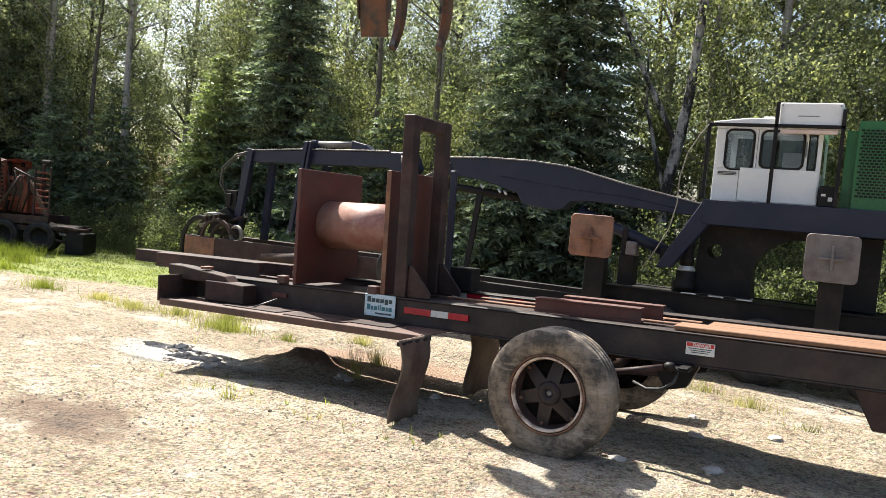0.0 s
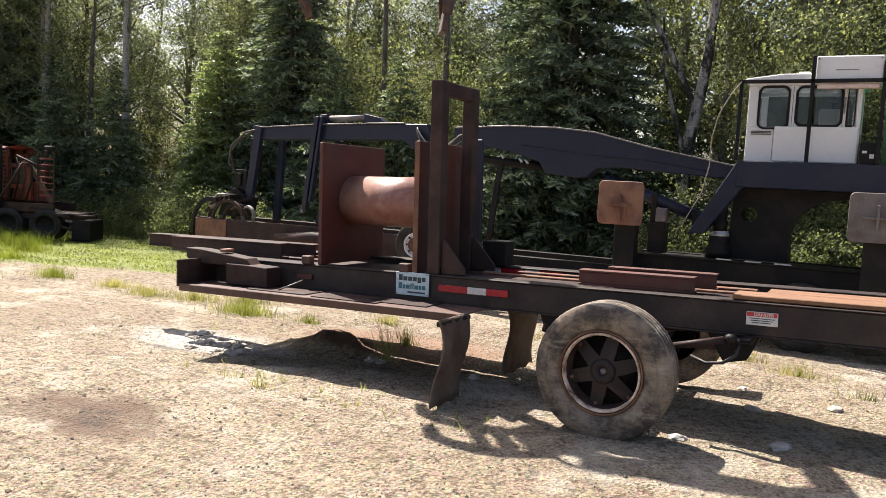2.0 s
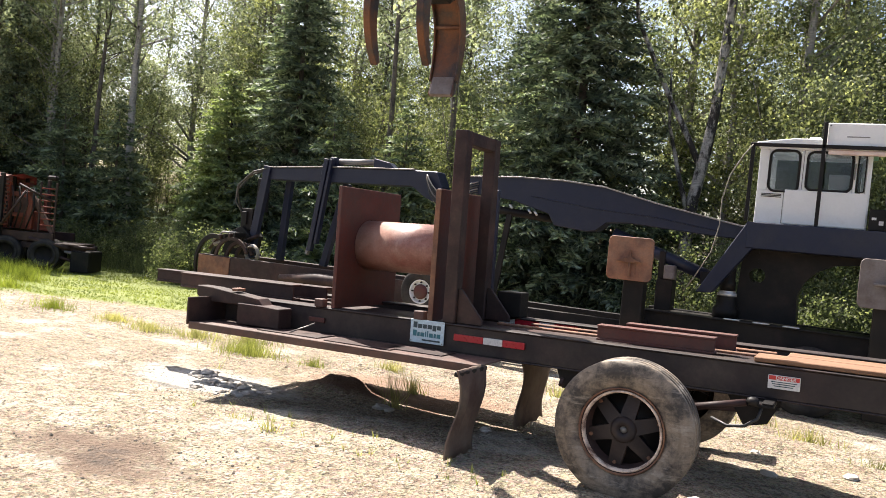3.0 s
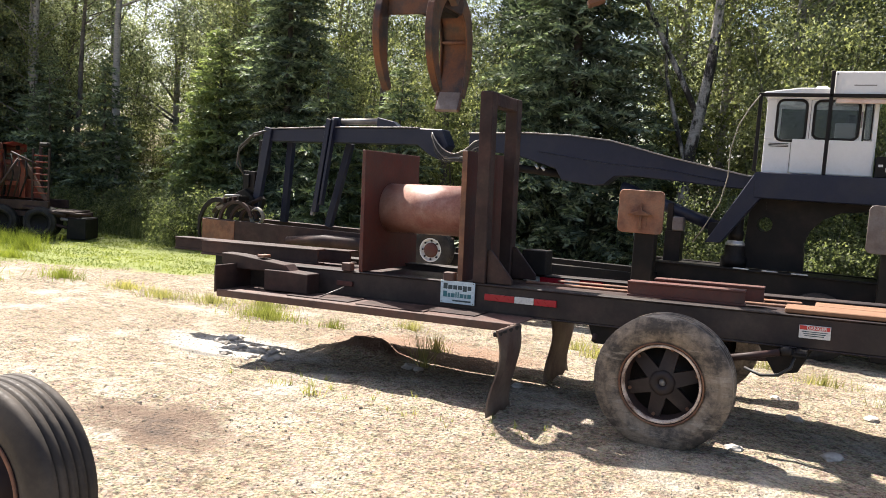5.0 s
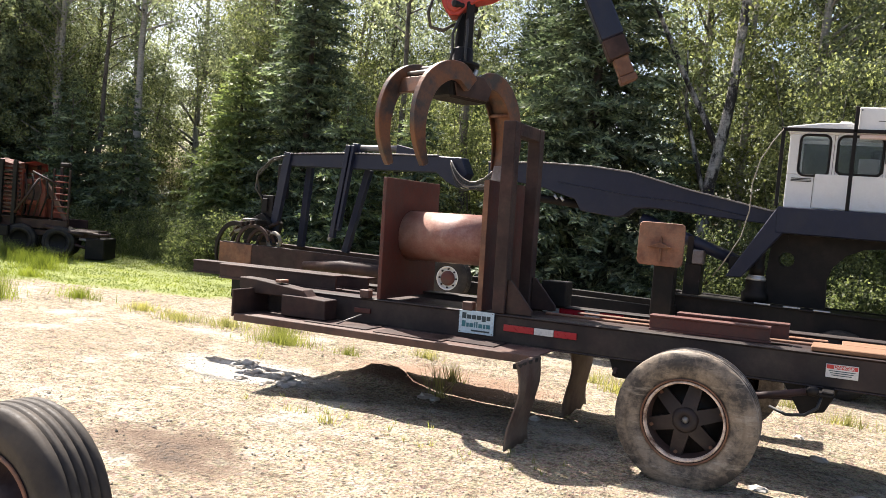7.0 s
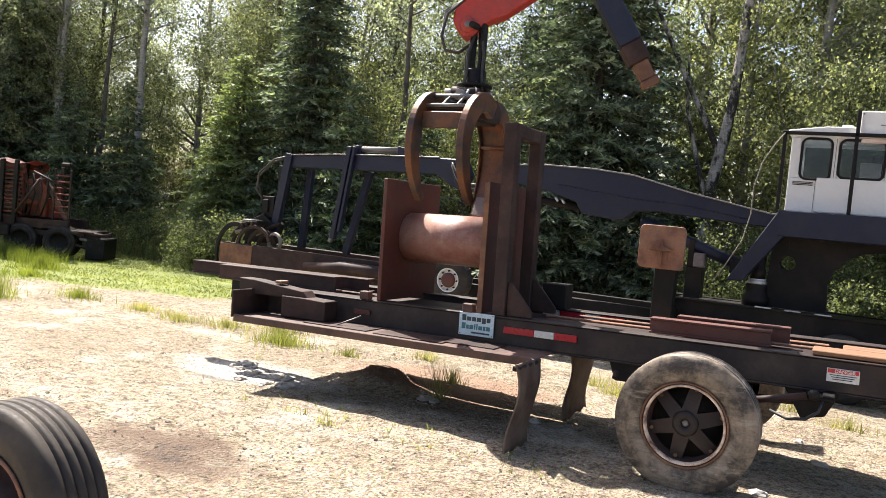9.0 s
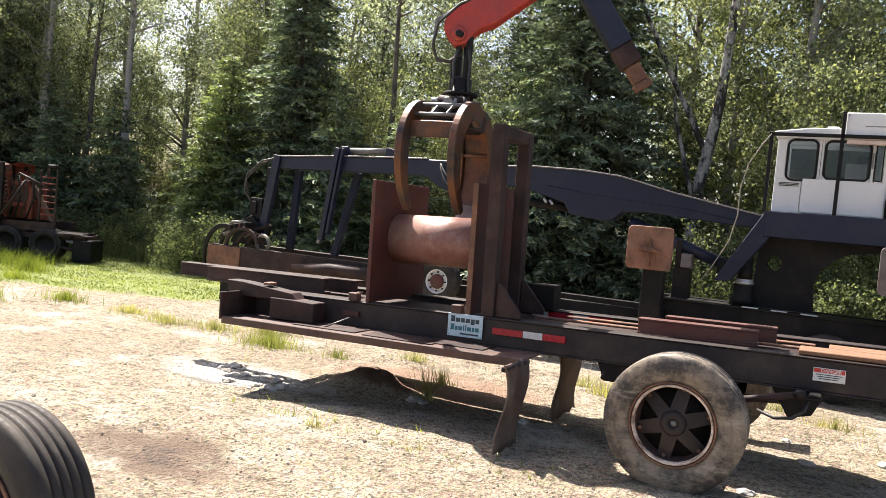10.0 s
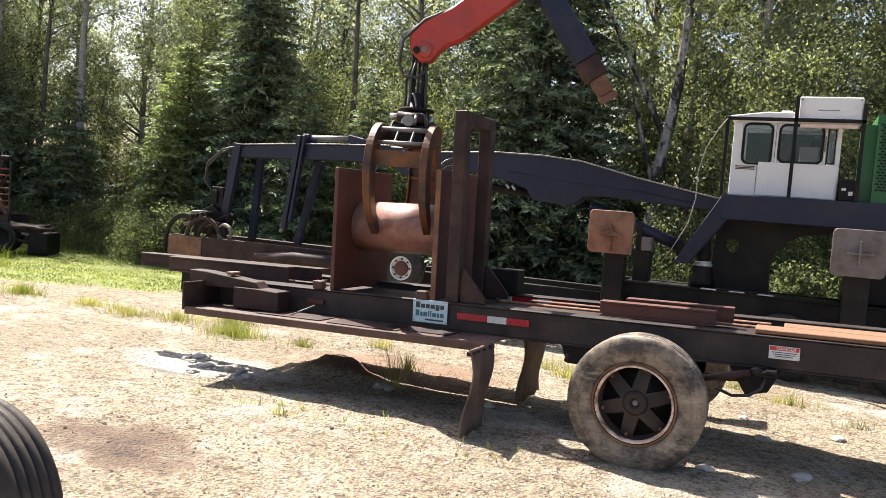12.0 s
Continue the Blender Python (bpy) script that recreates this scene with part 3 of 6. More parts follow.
def build_trailer():
    tr = thing("flatbed_trailer", "black flatbed log trailer with red and white reflectors, parked on gravel", "trailer", TILT)
    # frame rails: web and flanges
    part("frame_rail", boxes((-4.3, 4.6, 0.655, 0.77, 0.80, 1.030), (-4.3, 4.6, 0.64, 0.80, 1.030, 1.046), (-4.3, 4.6, 0.645, 0.79, 0.786, 0.800)), RAIL, tr, "black steel side rail")
    part("frame_rail", boxes((-4.3, 4.6, 1.53, 1.65, 0.84, 1.066), (-4.3, 4.6, 1.50, 1.67, 1.066, 1.082), (-4.3, 4.6, 1.51, 1.66, 0.826, 0.84)), RAIL, tr, "black steel side rail")
    for x in np.arange(-4.0, 4.5, 0.62):
        part("cross_member", boxes((x, x + 0.09, 0.772, 1.528, 0.84, 1.0)), BLACK, tr)
    part("deck_plate", boxes((-4.28, 4.5, 0.80, 1.50, 1.004, 1.018)), DARKRUST, tr, "dark steel deck plate")
    # unseen far sheet, added only to widen the trailer's shadow on the ground
    part("shadow_shelf", boxes((-4.28, -1.2, 1.68, 2.22, 0.80, 0.815)), DARKRUST, tr)
    part("rear_plate", boxes((-4.325, -4.302, 0.14, 1.66, 0.775, 1.04)), DARKRUST, tr, "dark rusty end plate")
    # side shelf
    bm = boxes((-4.3, -1.18, 0.15, 0.19, 0.735, 0.806), (-4.3, -1.18, 0.19, 0.636, 0.785, 0.798), (-4.3, -1.2, 0.19, 0.30, 0.737, 0.75))
    part("side_shelf", bm, BROWN, tr, "rusty steel side shelf with a lip")
    for x0, x1, y0, y1, a in ((-3.55, -2.85, 0.28, 0.6, 2), (-2.75, -2.05, 0.24, 0.52, -3), (-2.2, -1.6, 0.33, 0.62, 4)):
        part("wear_plate", boxes((x0, x1, y0, y1, 0.799, 0.808), bev=0.002), DARKRUST, tr)
    for x in (-4.1, -3.2, -2.3, -1.4):
        part("shelf_bracket", prism([(x, 0.735), (x + 0.05, 0.735), (x + 0.05, 0.785), (x, 0.785)], 0.2, 0.64), BLACK, tr)
    # folded tongue on the shelf
    bm = prism([(-4.50, 1.135), (-4.30, 1.13), (-3.70, 1.07), (-3.62, 0.99), (-4.42, 0.985), (-4.50, 1.04)], 0.44, 0.60)
    prism([(-3.92, 1.012), (-3.66, 1.012), (-3.40, 1.0), (-3.40, 0.81), (-3.92, 0.81)], 0.40, 0.60, bm=bm)
    part("folded_tongue", bm, DARKRUST, tr, "dark rusty folded hitch tongue")
    part("chock_tab", boxes((-4.06, -3.98, 0.46, 0.58, 1.115, 1.145)), PADSTEEL, tr)
    part("side_reflector", boxes((-3.22, -3.04, 0.632, 0.654, 0.90, 0.945), bev=0.002), RUSTRED, tr, "small dull red side reflector")
    part("loose_rod", tube([(-3.22, 0.34, 0.806), (-3.06, 0.52, 0.90)], 0.007, 6), STEELGREY, tr)
    # headboard frame
    hb = part("headboard_post", boxes((-1.785, -1.665, 0.65, 0.77, 1.047, 2.75), bev=0.008), DARKRUST, tr, "dark square headboard post")
    part("headboard_post", boxes((-1.785, -1.665, 1.26, 1.38, 1.047, 2.75), bev=0.008), DARKRUST, tr, "dark square headboard post")
    part("headboard_bar", boxes((-1.78, -1.67, 0.772, 1.258, 2.63, 2.748), bev=0.008), DARKRUST, tr)
    for y in (0.69, 1.30):
        part("gusset", prism([(-1.663, 1.05), (-1.663, 1.35), (-1.63, 1.35), (-1.42, 1.10), (-1.42, 1.05)], y, y + 0.03), DARKRUST, tr)
    part("far_upright", boxes((-2.065, -2.0, 2.16, 2.215, 0.816, 2.34), bev=0.005), NAVY, tr, "narrow blue-black upright at the trailer's far side")
    part("stake_pocket", boxes((-1.62, -1.38, 1.45, 1.66, 1.084, 1.32)), BLACK, tr)
    for x in (-2.06, -3.16):
        part("stop_block", boxes((x, x + 0.1, 0.62, 0.70, 1.047, 1.125)), BROWN, tr, "small rusty stop block")
    # reflectors
    for x0, x1, m in ((-1.655, -1.37, REFRED), (-1.37, -1.19, REFWHITE), (-1.19, -0.985, REFRED)):
        part("reflector", boxes((x0 + 0.002, x1 - 0.002, 0.636, 0.656, 0.905, 0.962), bev=0.002), m, tr, "red reflective strip" if m is REFRED else "white reflective strip")
    for x0, x1, m in ((-1.62, -1.45, REFWHITE), (-1.45, -1.2, REFRED), (-1.2, -1.05, REFWHITE), (-1.05, -0.82, REFRED)):
        part("reflector", boxes((x0 + 0.002, x1 - 0.002, 1.514, 1.531, 1.0, 1.062), bev=0.002), m, tr)
    # maker's sign
    sg = part("sign", boxes((-2.085, -1.745, 0.626, 0.636, 0.845, 1.05), bev=0.002), SIGNBLUE, tr, "pale blue sign plate with dark lettering bars")
    up = pose(0, 0, 0, 90, 0, 0)
    for x0, x1, z0, z1, m in ((-2.055, -2.015, 0.975, 1.028, SIGNINK), (-2.007, -1.965, 0.975, 1.012, SIGNINK), (-1.957, -1.918, 0.975, 1.012, SIGNINK), (-1.910, -1.868, 0.975, 1.012, SIGNINK), (-1.860, -1.822, 0.962, 1.012, SIGNINK), (-1.814, -1.778, 0.975, 1.012, SIGNINK),
                              (-2.055, -2.018, 0.902, 0.955, SIGNTEAL), (-2.010, -1.985, 0.902, 0.938, SIGNTEAL), (-1.978, -1.940, 0.902, 0.938, SIGNTEAL), (-1.932, -1.920, 0.902, 0.950, SIGNTEAL), (-1.911, -1.899, 0.902, 0.955, SIGNTEAL), (-1.890, -1.852, 0.902, 0.938, SIGNTEAL), (-1.844, -1.822, 0.902, 0.938, SIGNTEAL), (-1.814, -1.778, 0.902, 0.938, SIGNTEAL)):
        part("lettering_bar", boxes((x0, x1, 0.6235, 0.626, z0, z1), bev=0), m, sg)
    part("sign_bar", boxes((-1.96, -1.78, 0.6235, 0.626, 0.866, 0.880), bev=0), SIGNINK, sg)
    for x, z in ((-2.072, 0.858), (-2.072, 1.037), (-1.758, 0.858), (-1.758, 1.037)):
        part("rivet", tube([(x, 0.626, z), (x, 0.622, z)], 0.005, 6), STEELGREY, sg)
    dg = part("warning_label", boxes((0.91, 1.125, 0.634, 0.6545, 0.878, 0.975), bev=0.002), LABELWHITE, tr, "white and red danger label")
    part("label_band", boxes((0.915, 1.12, 0.632, 0.634, 0.942, 0.972), bev=0), LABELRED, dg)
    text_mesh("label_word", "DANGER", 0.034, LABELWHITE, dg, Matrix.Translation((1.03, 0.6315, 0.946)) @ up)
    for k, z in enumerate((0.925, 0.91, 0.895)):
        part("label_bar", boxes((0.93 + 0.01 * k, 1.105 - 0.012 * k, 0.632, 0.634, z, z + 0.006), bev=0), SIGNINK, dg)
    # running gear
    part("axle", tube([(0.052, 0.10, 0.535), (0.052, 2.10, 0.535)], 0.065, 12), DARKRUST, tr)
    for y in (0.70, 1.58):
        part("hanger", prism([(0.62, 0.80), (1.02, 0.80), (0.92, 0.60), (0.76, 0.56)], y, y + 0.12), BLACK, tr)
        part("leaf_spring", prism([(-0.62, 0.66), (0.0, 0.60), (0.80, 0.66), (0.80, 0.70), (0.0, 0.655), (-0.62, 0.70)], y + 0.02, y + 0.1), DARKRUST, tr)
        part("hanger", prism([(-0.72, 0.80), (-0.44, 0.80), (-0.52, 0.63), (-0.66, 0.63)], y, y + 0.12), BLACK, tr)
    arm = part("radius_rod", tube([(0.40, 0.40, 0.69), (0.80, 0.42, 0.785)], 0.026, 12), DARKRUST, tr, "dark steel radius rod")
    part("ball_joint", lathe([(0.0, -0.04), (0.024, -0.036), (0.036, -0.012), (0.036, 0.016), (0.024, 0.04), (0.0, 0.044)], 14, "X"), BLACK, tr, "", pose(0.84, 0.42, 0.795))
    part("rod_mount", boxes((0.78, 0.98, 0.42, 0.66, 0.76, 0.785), (0.90, 0.98, 0.42, 0.66, 0.785, 0.80)), BLACK, tr)
    part("air_hose", tube([(0.90, 0.44, 0.76), (0.88, 0.42, 0.68), (0.80, 0.40, 0.62), (0.68, 0.42, 0.60), (0.56, 0.48, 0.63)], 0.012, 8), HOSE, tr)
    part("bolt", tube([(-0.63, 0.58, 0.67), (-0.63, 0.62, 0.72)], 0.02, 8), DARKRUST, tr)
    # mud flaps: hanging rubber sheets, bowed and ragged at the foot
    for y0, y1 in ((-0.20, 0.27), (1.05, 1.74)):
        bm = bmesh.new()
        nz, ny = 12, 7
        sheets = []
        for dx in (0.0, 0.014):
            rows = []
            for i in range(nz + 1):
                f = i / nz
                z = 0.80 - 0.68 * f
                bow = 0.022 * math.sin(5.6 * f) - 0.012 * f
                side = (-0.02 if y0 < 0.5 else 0.10) * f + 0.03 * math.sin(5.0 * f)
                rows.append([bm.verts.new((-1.19 + dx + bow + 0.012 * math.sin(3 * k + 4 * f), y0 + (y1 - y0) * k / ny + side, z + (0.02 * math.sin(2.3 * k) if i == nz else 0))) for k in range(ny + 1)])
            sheets.append(rows)
        for rows in sheets:
            for a, b in zip(rows, rows[1:]):
                for k in range(ny):
                    bm.faces.new((a[k], a[k + 1], b[k + 1], b[k])).smooth = True
        front, back = sheets
        loop = [(0, k) for k in range(ny)] + [(i, ny) for i in range(nz)] + [(nz, k) for k in range(ny, 0, -1)] + [(i, 0) for i in range(nz, 0, -1)]
        for (i, k), (i2, k2) in zip(loop, loop[1:] + loop[:1]):
            bm.faces.new((front[i][k], front[i2][k2], back[i2][k2], back[i][k]))
        bmesh.ops.recalc_face_normals(bm, faces=bm.faces)
        part("mud_flap", bm, FLAP, tr, "reddish dusty rubber mud flap")
        part("flap_bar", boxes((-1.22, -1.17, y0 + 0.02, y1 + 0.05, 0.745, 0.783)), BLACK, tr)
    trailer_wheel(tr, 0.052, -0.085, 0.535)
    trailer_wheel(tr, 0.052, 2.30, 0.535, True)
    # landing foot near the front
    part("landing_leg", prism([(2.08, 0.786), (2.62, 0.786), (2.50, 0.50), (2.22, 0.50)], 0.665, 0.76), DARKRUST, tr)
    return tr


def build_loads():
    sp = thing("cable_drum", "rusty red steel drum with square end plates on the trailer", "drum", TILT)
    part("end_plate", boxes((-2.985, -2.945, 0.65, 1.74, 1.048, 2.215), bev=0.004), RUSTRED, sp, "dark red primed square plate")
    part("end_plate", boxes((-1.925, -1.885, 0.65, 1.80, 1.048, 2.225), bev=0.004), RUSTRED, sp, "dark red primed square plate")
    part("barrel", lathe([(0.0, -2.95), (0.245, -2.95), (0.245, -1.92), (0.0, -1.92)], 56, "X"), DRUM, sp, "rusty barrel, bright along the top", pose(0, 1.17, 1.665))
    part("plate_edge", boxes((-1.93, -1.88, 0.642, 0.65, 1.05, 2.22), bev=0.002), RUST, sp, "worn rusty plate edge")

    def beam(name, x0, x1, y0, y1, z0, z1, mat, label):
        t = 0.018
        h = (y0 + y1) / 2
        bm = boxes((x0, x1, y0, y1, z1 - t, z1), (x0, x1, y0, y1, z0, z0 + t), (x0 + 0.001, x1 - 0.001, y0 + 0.012, y0 + 0.035, z0 + t, z1 - t), bev=0.003)
        ob = part(name, bm, mat, None, "", TILT)
        tagged(ob, label, "steel beam", "loose beams on the trailer")

    beam("steel_beam", -5.17, -3.62, 0.86, 1.00, 1.048, 1.205, DARKRUST, "long dark rusty steel beam lying on the trailer")
    beam("steel_beam", -5.86, -3.42, 1.16, 1.32, 1.048, 1.19, DARKRUST, "long dark rusty steel beam lying on the trailer")
    beam("steel_beam", -0.43, 0.50, 0.80, 0.93, 1.048, 1.175, RUSTRED, "short red-brown steel channel on the trailer rail")
    beam("steel_beam", -0.26, 0.62, 1.06, 1.18, 1.048, 1.19, RUSTRED, "short red-brown steel channel on the trailer rail")
    ob = part("steel_flat", boxes((-1.4, 0.85, 0.98, 1.04, 1.048, 1.07), (-1.2, 0.9, 1.3, 1.37, 1.048, 1.066)), RUST, None, "", TILT)
    tagged(ob, "thin rusty flat bars lying along the trailer", "steel bar")
    bm = bmesh.new()
    box(bm, 0.80, 4.6, 0.665, 0.96, 1.052, 1.088, 0.006)
    ob = part("plank", bm, WOOD, None, "", TILT)
    tagged(ob, "weathered orange wooden plank lying along the trailer rail", "plank")
    ob = part("plank", boxes((1.0, 4.6, 1.0, 1.28, 1.05, 1.085)), WOOD, None, "", TILT)
    tagged(ob, "weathered orange wooden plank lying along the trailer rail", "plank")


# ---- the knuckleboom loader behind ----
def build_loader():
    ld = thing("knuckleboom_loader", "blue-black knuckleboom log loader with white cab, parked by the trees", "log loader")
    # carrier
    part("carrier_rail", boxes((-1.3, 4.8, 5.20, 5.34, 0.62, 0.985), (-1.3, 4.8, 5.16, 5.38, 0.985, 1.005)), BLACK, ld, "black carrier frame rail")
    part("carrier_rail", boxes((-1.3, 4.8, 6.20, 6.34, 0.62, 0.985)), BLACK, ld)
    for x in (-0.1, 0.25, 0.6):
        part("frame_clip", boxes((x, x + 0.2, 5.15, 5.22, 1.006, 1.022)), ALUMINIUM, ld)
    part("carrier_bed", boxes((-1.2, 4.6, 5.36, 6.18, 0.80, 0.97)), BLACK, ld)
    part("low_rail", boxes((-4.0, 4.8, 4.70, 4.80, 0.42, 0.60)), BLACK, ld)
    part("rear_rail", boxes((-4.6, -1.31, 5.22, 5.32, 0.62, 0.80), (-4.6, -1.31, 6.2, 6.3, 0.62, 0.80)), BLACK, ld)
    part("stay_bar", bar((-3.45, 5.40, 0.8), (-3.30, 5.40, 2.12), 0.05, 0.085), BLACK, ld, "dark stay under the boom")
    for x, z in ((-3.05, 2.22), (-2.95, 2.20), (-3.35, 2.27)):
        part("hose_fitting", tube([(x, 5.5, z), (x + 0.05, 5.48, z - 0.05)], 0.02, 8), ALUMINIUM, ld)
    for x in (-0.35, 0.95, 2.3):
        part("tyre", tyre_mesh(0.42, 0.28, 0.24), RUBBER, ld, "dark lugged tyre", pose(x, 4.85, 0.40))
    w = part("tyre", tyre_mesh(0.52, 0.28, 0.26), RUBBER, ld, "", pose(-4.29, 4.65, 0.86) @ Matrix.Diagonal((0.64, 0.64, 0.64, 1)))
    part("rim", lathe([(0.27, 0.03), (0.28, 0.015), (0.262, 0.01), (0.25, 0.03), (0.24, 0.08), (0.15, 0.07), (0.13, 0.05), (0.0, 0.05)], 40), WHITE, w, "white painted wheel rim")
    part("hub", lathe([(0.175, 0.06), (0.17, 0.02), (0.10, 0.01), (0.0, 0.01)], 20), RUSTRED, w)
    for k in range(8):
        a = 0.785 * k
        part("wheel_nut", tube([(0.215 * math.cos(a), 0.07, 0.215 * math.sin(a)), (0.215 * math.cos(a), 0.03, 0.215 * math.sin(a))], 0.022, 6), BLACK, w)
    # pedestal and deck
    eye = [(0.20 + 0.10 * math.cos(radians(a)), 1.60 + 0.10 * math.sin(radians(a))) for a in range(450, 89, -30)]
    part("pedestal", prism([(-0.06, 1.0), (0.72, 1.0), (0.70, 1.38), (0.76, 1.56), (0.90, 1.72), (1.10, 1.82), (1.95, 1.92), (1.95, 1.94), (0.20, 1.94)] + eye + [(0.199, 1.94), (0.0, 1.94), (-0.02, 1.5)], 5.62, 6.0, 0), BLACK, ld, "black turret pedestal with a round hole")
    part("swing_motor", lathe([(0.0, 1.36), (0.095, 1.36), (0.10, 1.48), (0.085, 1.50), (0.085, 1.72), (0.06, 1.78), (0.03, 1.92)], 16, "Z"), BLACK, ld, "dark swing motor", pose(-0.14, 5.56, 0.0))
    part("motor_flange", lathe([(0.0, 1.29), (0.125, 1.29), (0.125, 1.325), (0.105, 1.34), (0.105, 1.36)], 18, "Z"), ALUMINIUM, ld, "pale aluminium motor flange", pose(-0.14, 5.56, 0.0))
    part("gear_case", lathe([(0.0, 1.0), (0.17, 1.0), (0.17, 1.12), (0.13, 1.16), (0.13, 1.29)], 18, "Z"), BLACK, ld, "black gear case", pose(-0.14, 5.56, 0.0))
    part("pedestal_arm", prism([(1.58, 1.0), (2.2, 1.0), (2.2, 1.94), (1.75, 1.94)], 5.7, 6.4), BLACK, ld)
    part("deck", boxes((0.05, 4.8, 5.25, 6.9, 1.945, 2.285), bev=0.012), NAVY, ld, "blue-black machine deck")
    part("deck_leg", prism([(0.05, 2.27), (0.22, 2.10), (0.14, 1.94), (-0.30, 1.32), (-0.50, 1.31)], 5.26, 5.44, 0.01), NAVY, ld)
    # booms
    top = [(-4.15, 2.66), (-3.24, 2.70), (-2.5, 2.685), (-1.91, 2.63), (-1.11, 2.44), (-0.04, 2.236), (0.40, 2.24)]
    bot = [(0.40, 2.03), (-0.3, 2.06), (-0.93, 2.10), (-1.55, 2.14), (-1.84, 2.12), (-1.98, 2.0), (-2.12, 1.97), (-2.62, 2.02), (-2.72, 2.18), (-3.27, 2.33), (-3.7, 2.38), (-4.15, 2.40)]
    mb = part("main_boom", prism(top + bot, 5.46, 5.76, 0.012), NAVY, ld, "blue-black box-section main boom")
    # grey instead of navy: the sunlit top edge is put into the flange's colour
    part("sunlit_boom_flange", prism([(x, z) for x, z in top] + [(x, z - 0.02) for x, z in top[::-1]], 5.43, 5.79, 0.003), STEELGREY, mb)
    part("weld_seam", tube([(-3.0, 5.456, 2.42), (-1.95, 5.456, 2.30), (-1.11, 5.456, 2.25), (-0.3, 5.456, 2.13)], 0.008, 6), NAVY, mb)
    sb = part("stick_boom", prism([(-8.10, 2.585), (-6.7, 2.66), (-5.03, 2.70), (-4.62, 2.70), (-4.50, 2.45), (-4.66, 2.22), (-4.85, 2.30), (-5.05, 2.44), (-8.04, 2.385)], 5.45, 5.72, 0.012), NAVY, ld, "blue-black stick boom")
    # this flange is greyed too, to draw the stick's sunlit top line
    part("sunlit_stick_flange", prism([(-8.1, 2.605), (-6.7, 2.68), (-5.03, 2.72), (-5.03, 2.70), (-6.7, 2.66), (-8.1, 2.585)], 5.42, 5.75, 0.003), STEELGREY, sb)
    part("stick_cylinder", tube([(-6.75, 5.58, 2.77), (-5.75, 5.58, 2.80)], 0.05, 12), STEELGREY, ld, "grey hydraulic cylinder")
    part("cylinder_lug", prism([(-6.95, 2.66), (-6.72, 2.84), (-6.6, 2.84), (-6.55, 2.66)], 5.5, 5.66), NAVY, ld)
    part("cylinder_lug", prism([(-5.85, 2.68), (-5.85, 2.86), (-5.55, 2.80), (-5.4, 2.68)], 5.5, 5.66), NAVY, ld)
    part("boom_cylinder", tube([(-4.35, 5.6, 2.25), (-2.68, 5.6, 2.11)], 0.06, 12), BLACK, ld, "dark hydraulic cylinder under the boom")
    part("cylinder_rod", tube([(-4.75, 5.6, 2.26), (-4.3, 5.6, 2.24)], 0.035, 10), ALUMINIUM, ld)
    part("lift_cylinder", tube([(-1.75, 5.6, 1.98), (-0.35, 5.6, 1.50)], 0.085, 14), NAVY, ld, "dark lift cylinder")
    part("rod_clevis", boxes((-0.50, -0.32, 5.5, 5.7, 1.40, 1.58)), BLACK, ld)
    for k in range(6):
        d = 0.035 * k
        part("hydraulic_hose", tube([tuple(p) for p in smooth_line([(-4.78, 5.42, 2.64 - 0.3 * d), (-4.66, 5.36, 2.50 - d), (-4.50, 5.33, 2.37 - d), (-4.32, 5.32, 2.32 - 0.6 * d), (-4.14, 5.34, 2.40 - d), (-4.02, 5.38, 2.52 - d), (-3.88, 5.44, 2.58 - d)], 3)], 0.011, 6), HOSE if k % 3 else STEELGREY, ld, "looped hydraulic hose")
    # boom rest legs
    for a, b, wd in (((-8.0, 5.45, 2.62), (-8.26, 5.45, 0.97), 0.15), ((-7.78, 5.8, 2.40), (-7.86, 5.8, 0.97), 0.12), ((-6.72, 5.42, 2.80), (-6.93, 5.42, 1.22), 0.085), ((-6.62, 5.42, 2.80), (-6.81, 5.42, 1.35), 0.05), ((-6.50, 5.75, 2.42), (-6.86, 5.75, 0.97), 0.12)):
        part("rest_leg", bar(b, a, 0.1, wd), NAVY, ld, "dark boom rest leg")
    part("leg_tip", bar((-6.98, 5.41, 1.16), (-6.90, 5.41, 1.40), 0.07, 0.06), STEELGREY, ld)
    part("rest_rail", boxes((-9.05, -4.6, 5.0, 5.12, 0.56, 0.965), (-9.05, -4.6, 6.0, 6.12, 0.56, 0.96)), DARKRUST, ld, "dark rusty rest rail")
    part("rest_plate", boxes((-9.03, -8.3, 4.985, 5.0, 0.60, 0.95)), RUST, ld, "rusty plate on the rest rail")
    part("stored_tube", tube([(-7.05, 4.86, 0.74), (-6.3, 4.86, 0.80), (-5.2, 4.86, 0.80)], [0.07, 0.11, 0.11], 12), DARKRUST, ld, "rusty tube beside the rail")
    for x in (-8.7, -5.4):
        part("rail_foot", boxes((x, x + 0.2, 5.0, 6.1, 0.0, 0.56)), BLACK, ld)
    # folded grapple at the boom tip
    gr = part("folded_grapple", prism([(-8.85, 1.0), (-8.3, 1.0), (-8.2, 1.35), (-8.42, 1.52), (-8.72, 1.38)], 5.35, 5.7), BLACK, ld, "dark folded grapple with curved tines")
    for y, w in ((5.06, 0.085), (5.44, 0.075), (5.80, 0.07)):
        pts = [(-8.77 + 0.42 * math.cos(a), y + 0.03, 0.78 + 0.52 * math.sin(a)) for a in np.linspace(radians(62), radians(205), 14)]
        part("tine", swept_plate([(p[0], p[2]) for p in pts], [w * (1 - 0.55 * (i / 13) ** 2) for i in range(14)], y, y + 0.05), BLACK, gr, "curved dark steel tine")
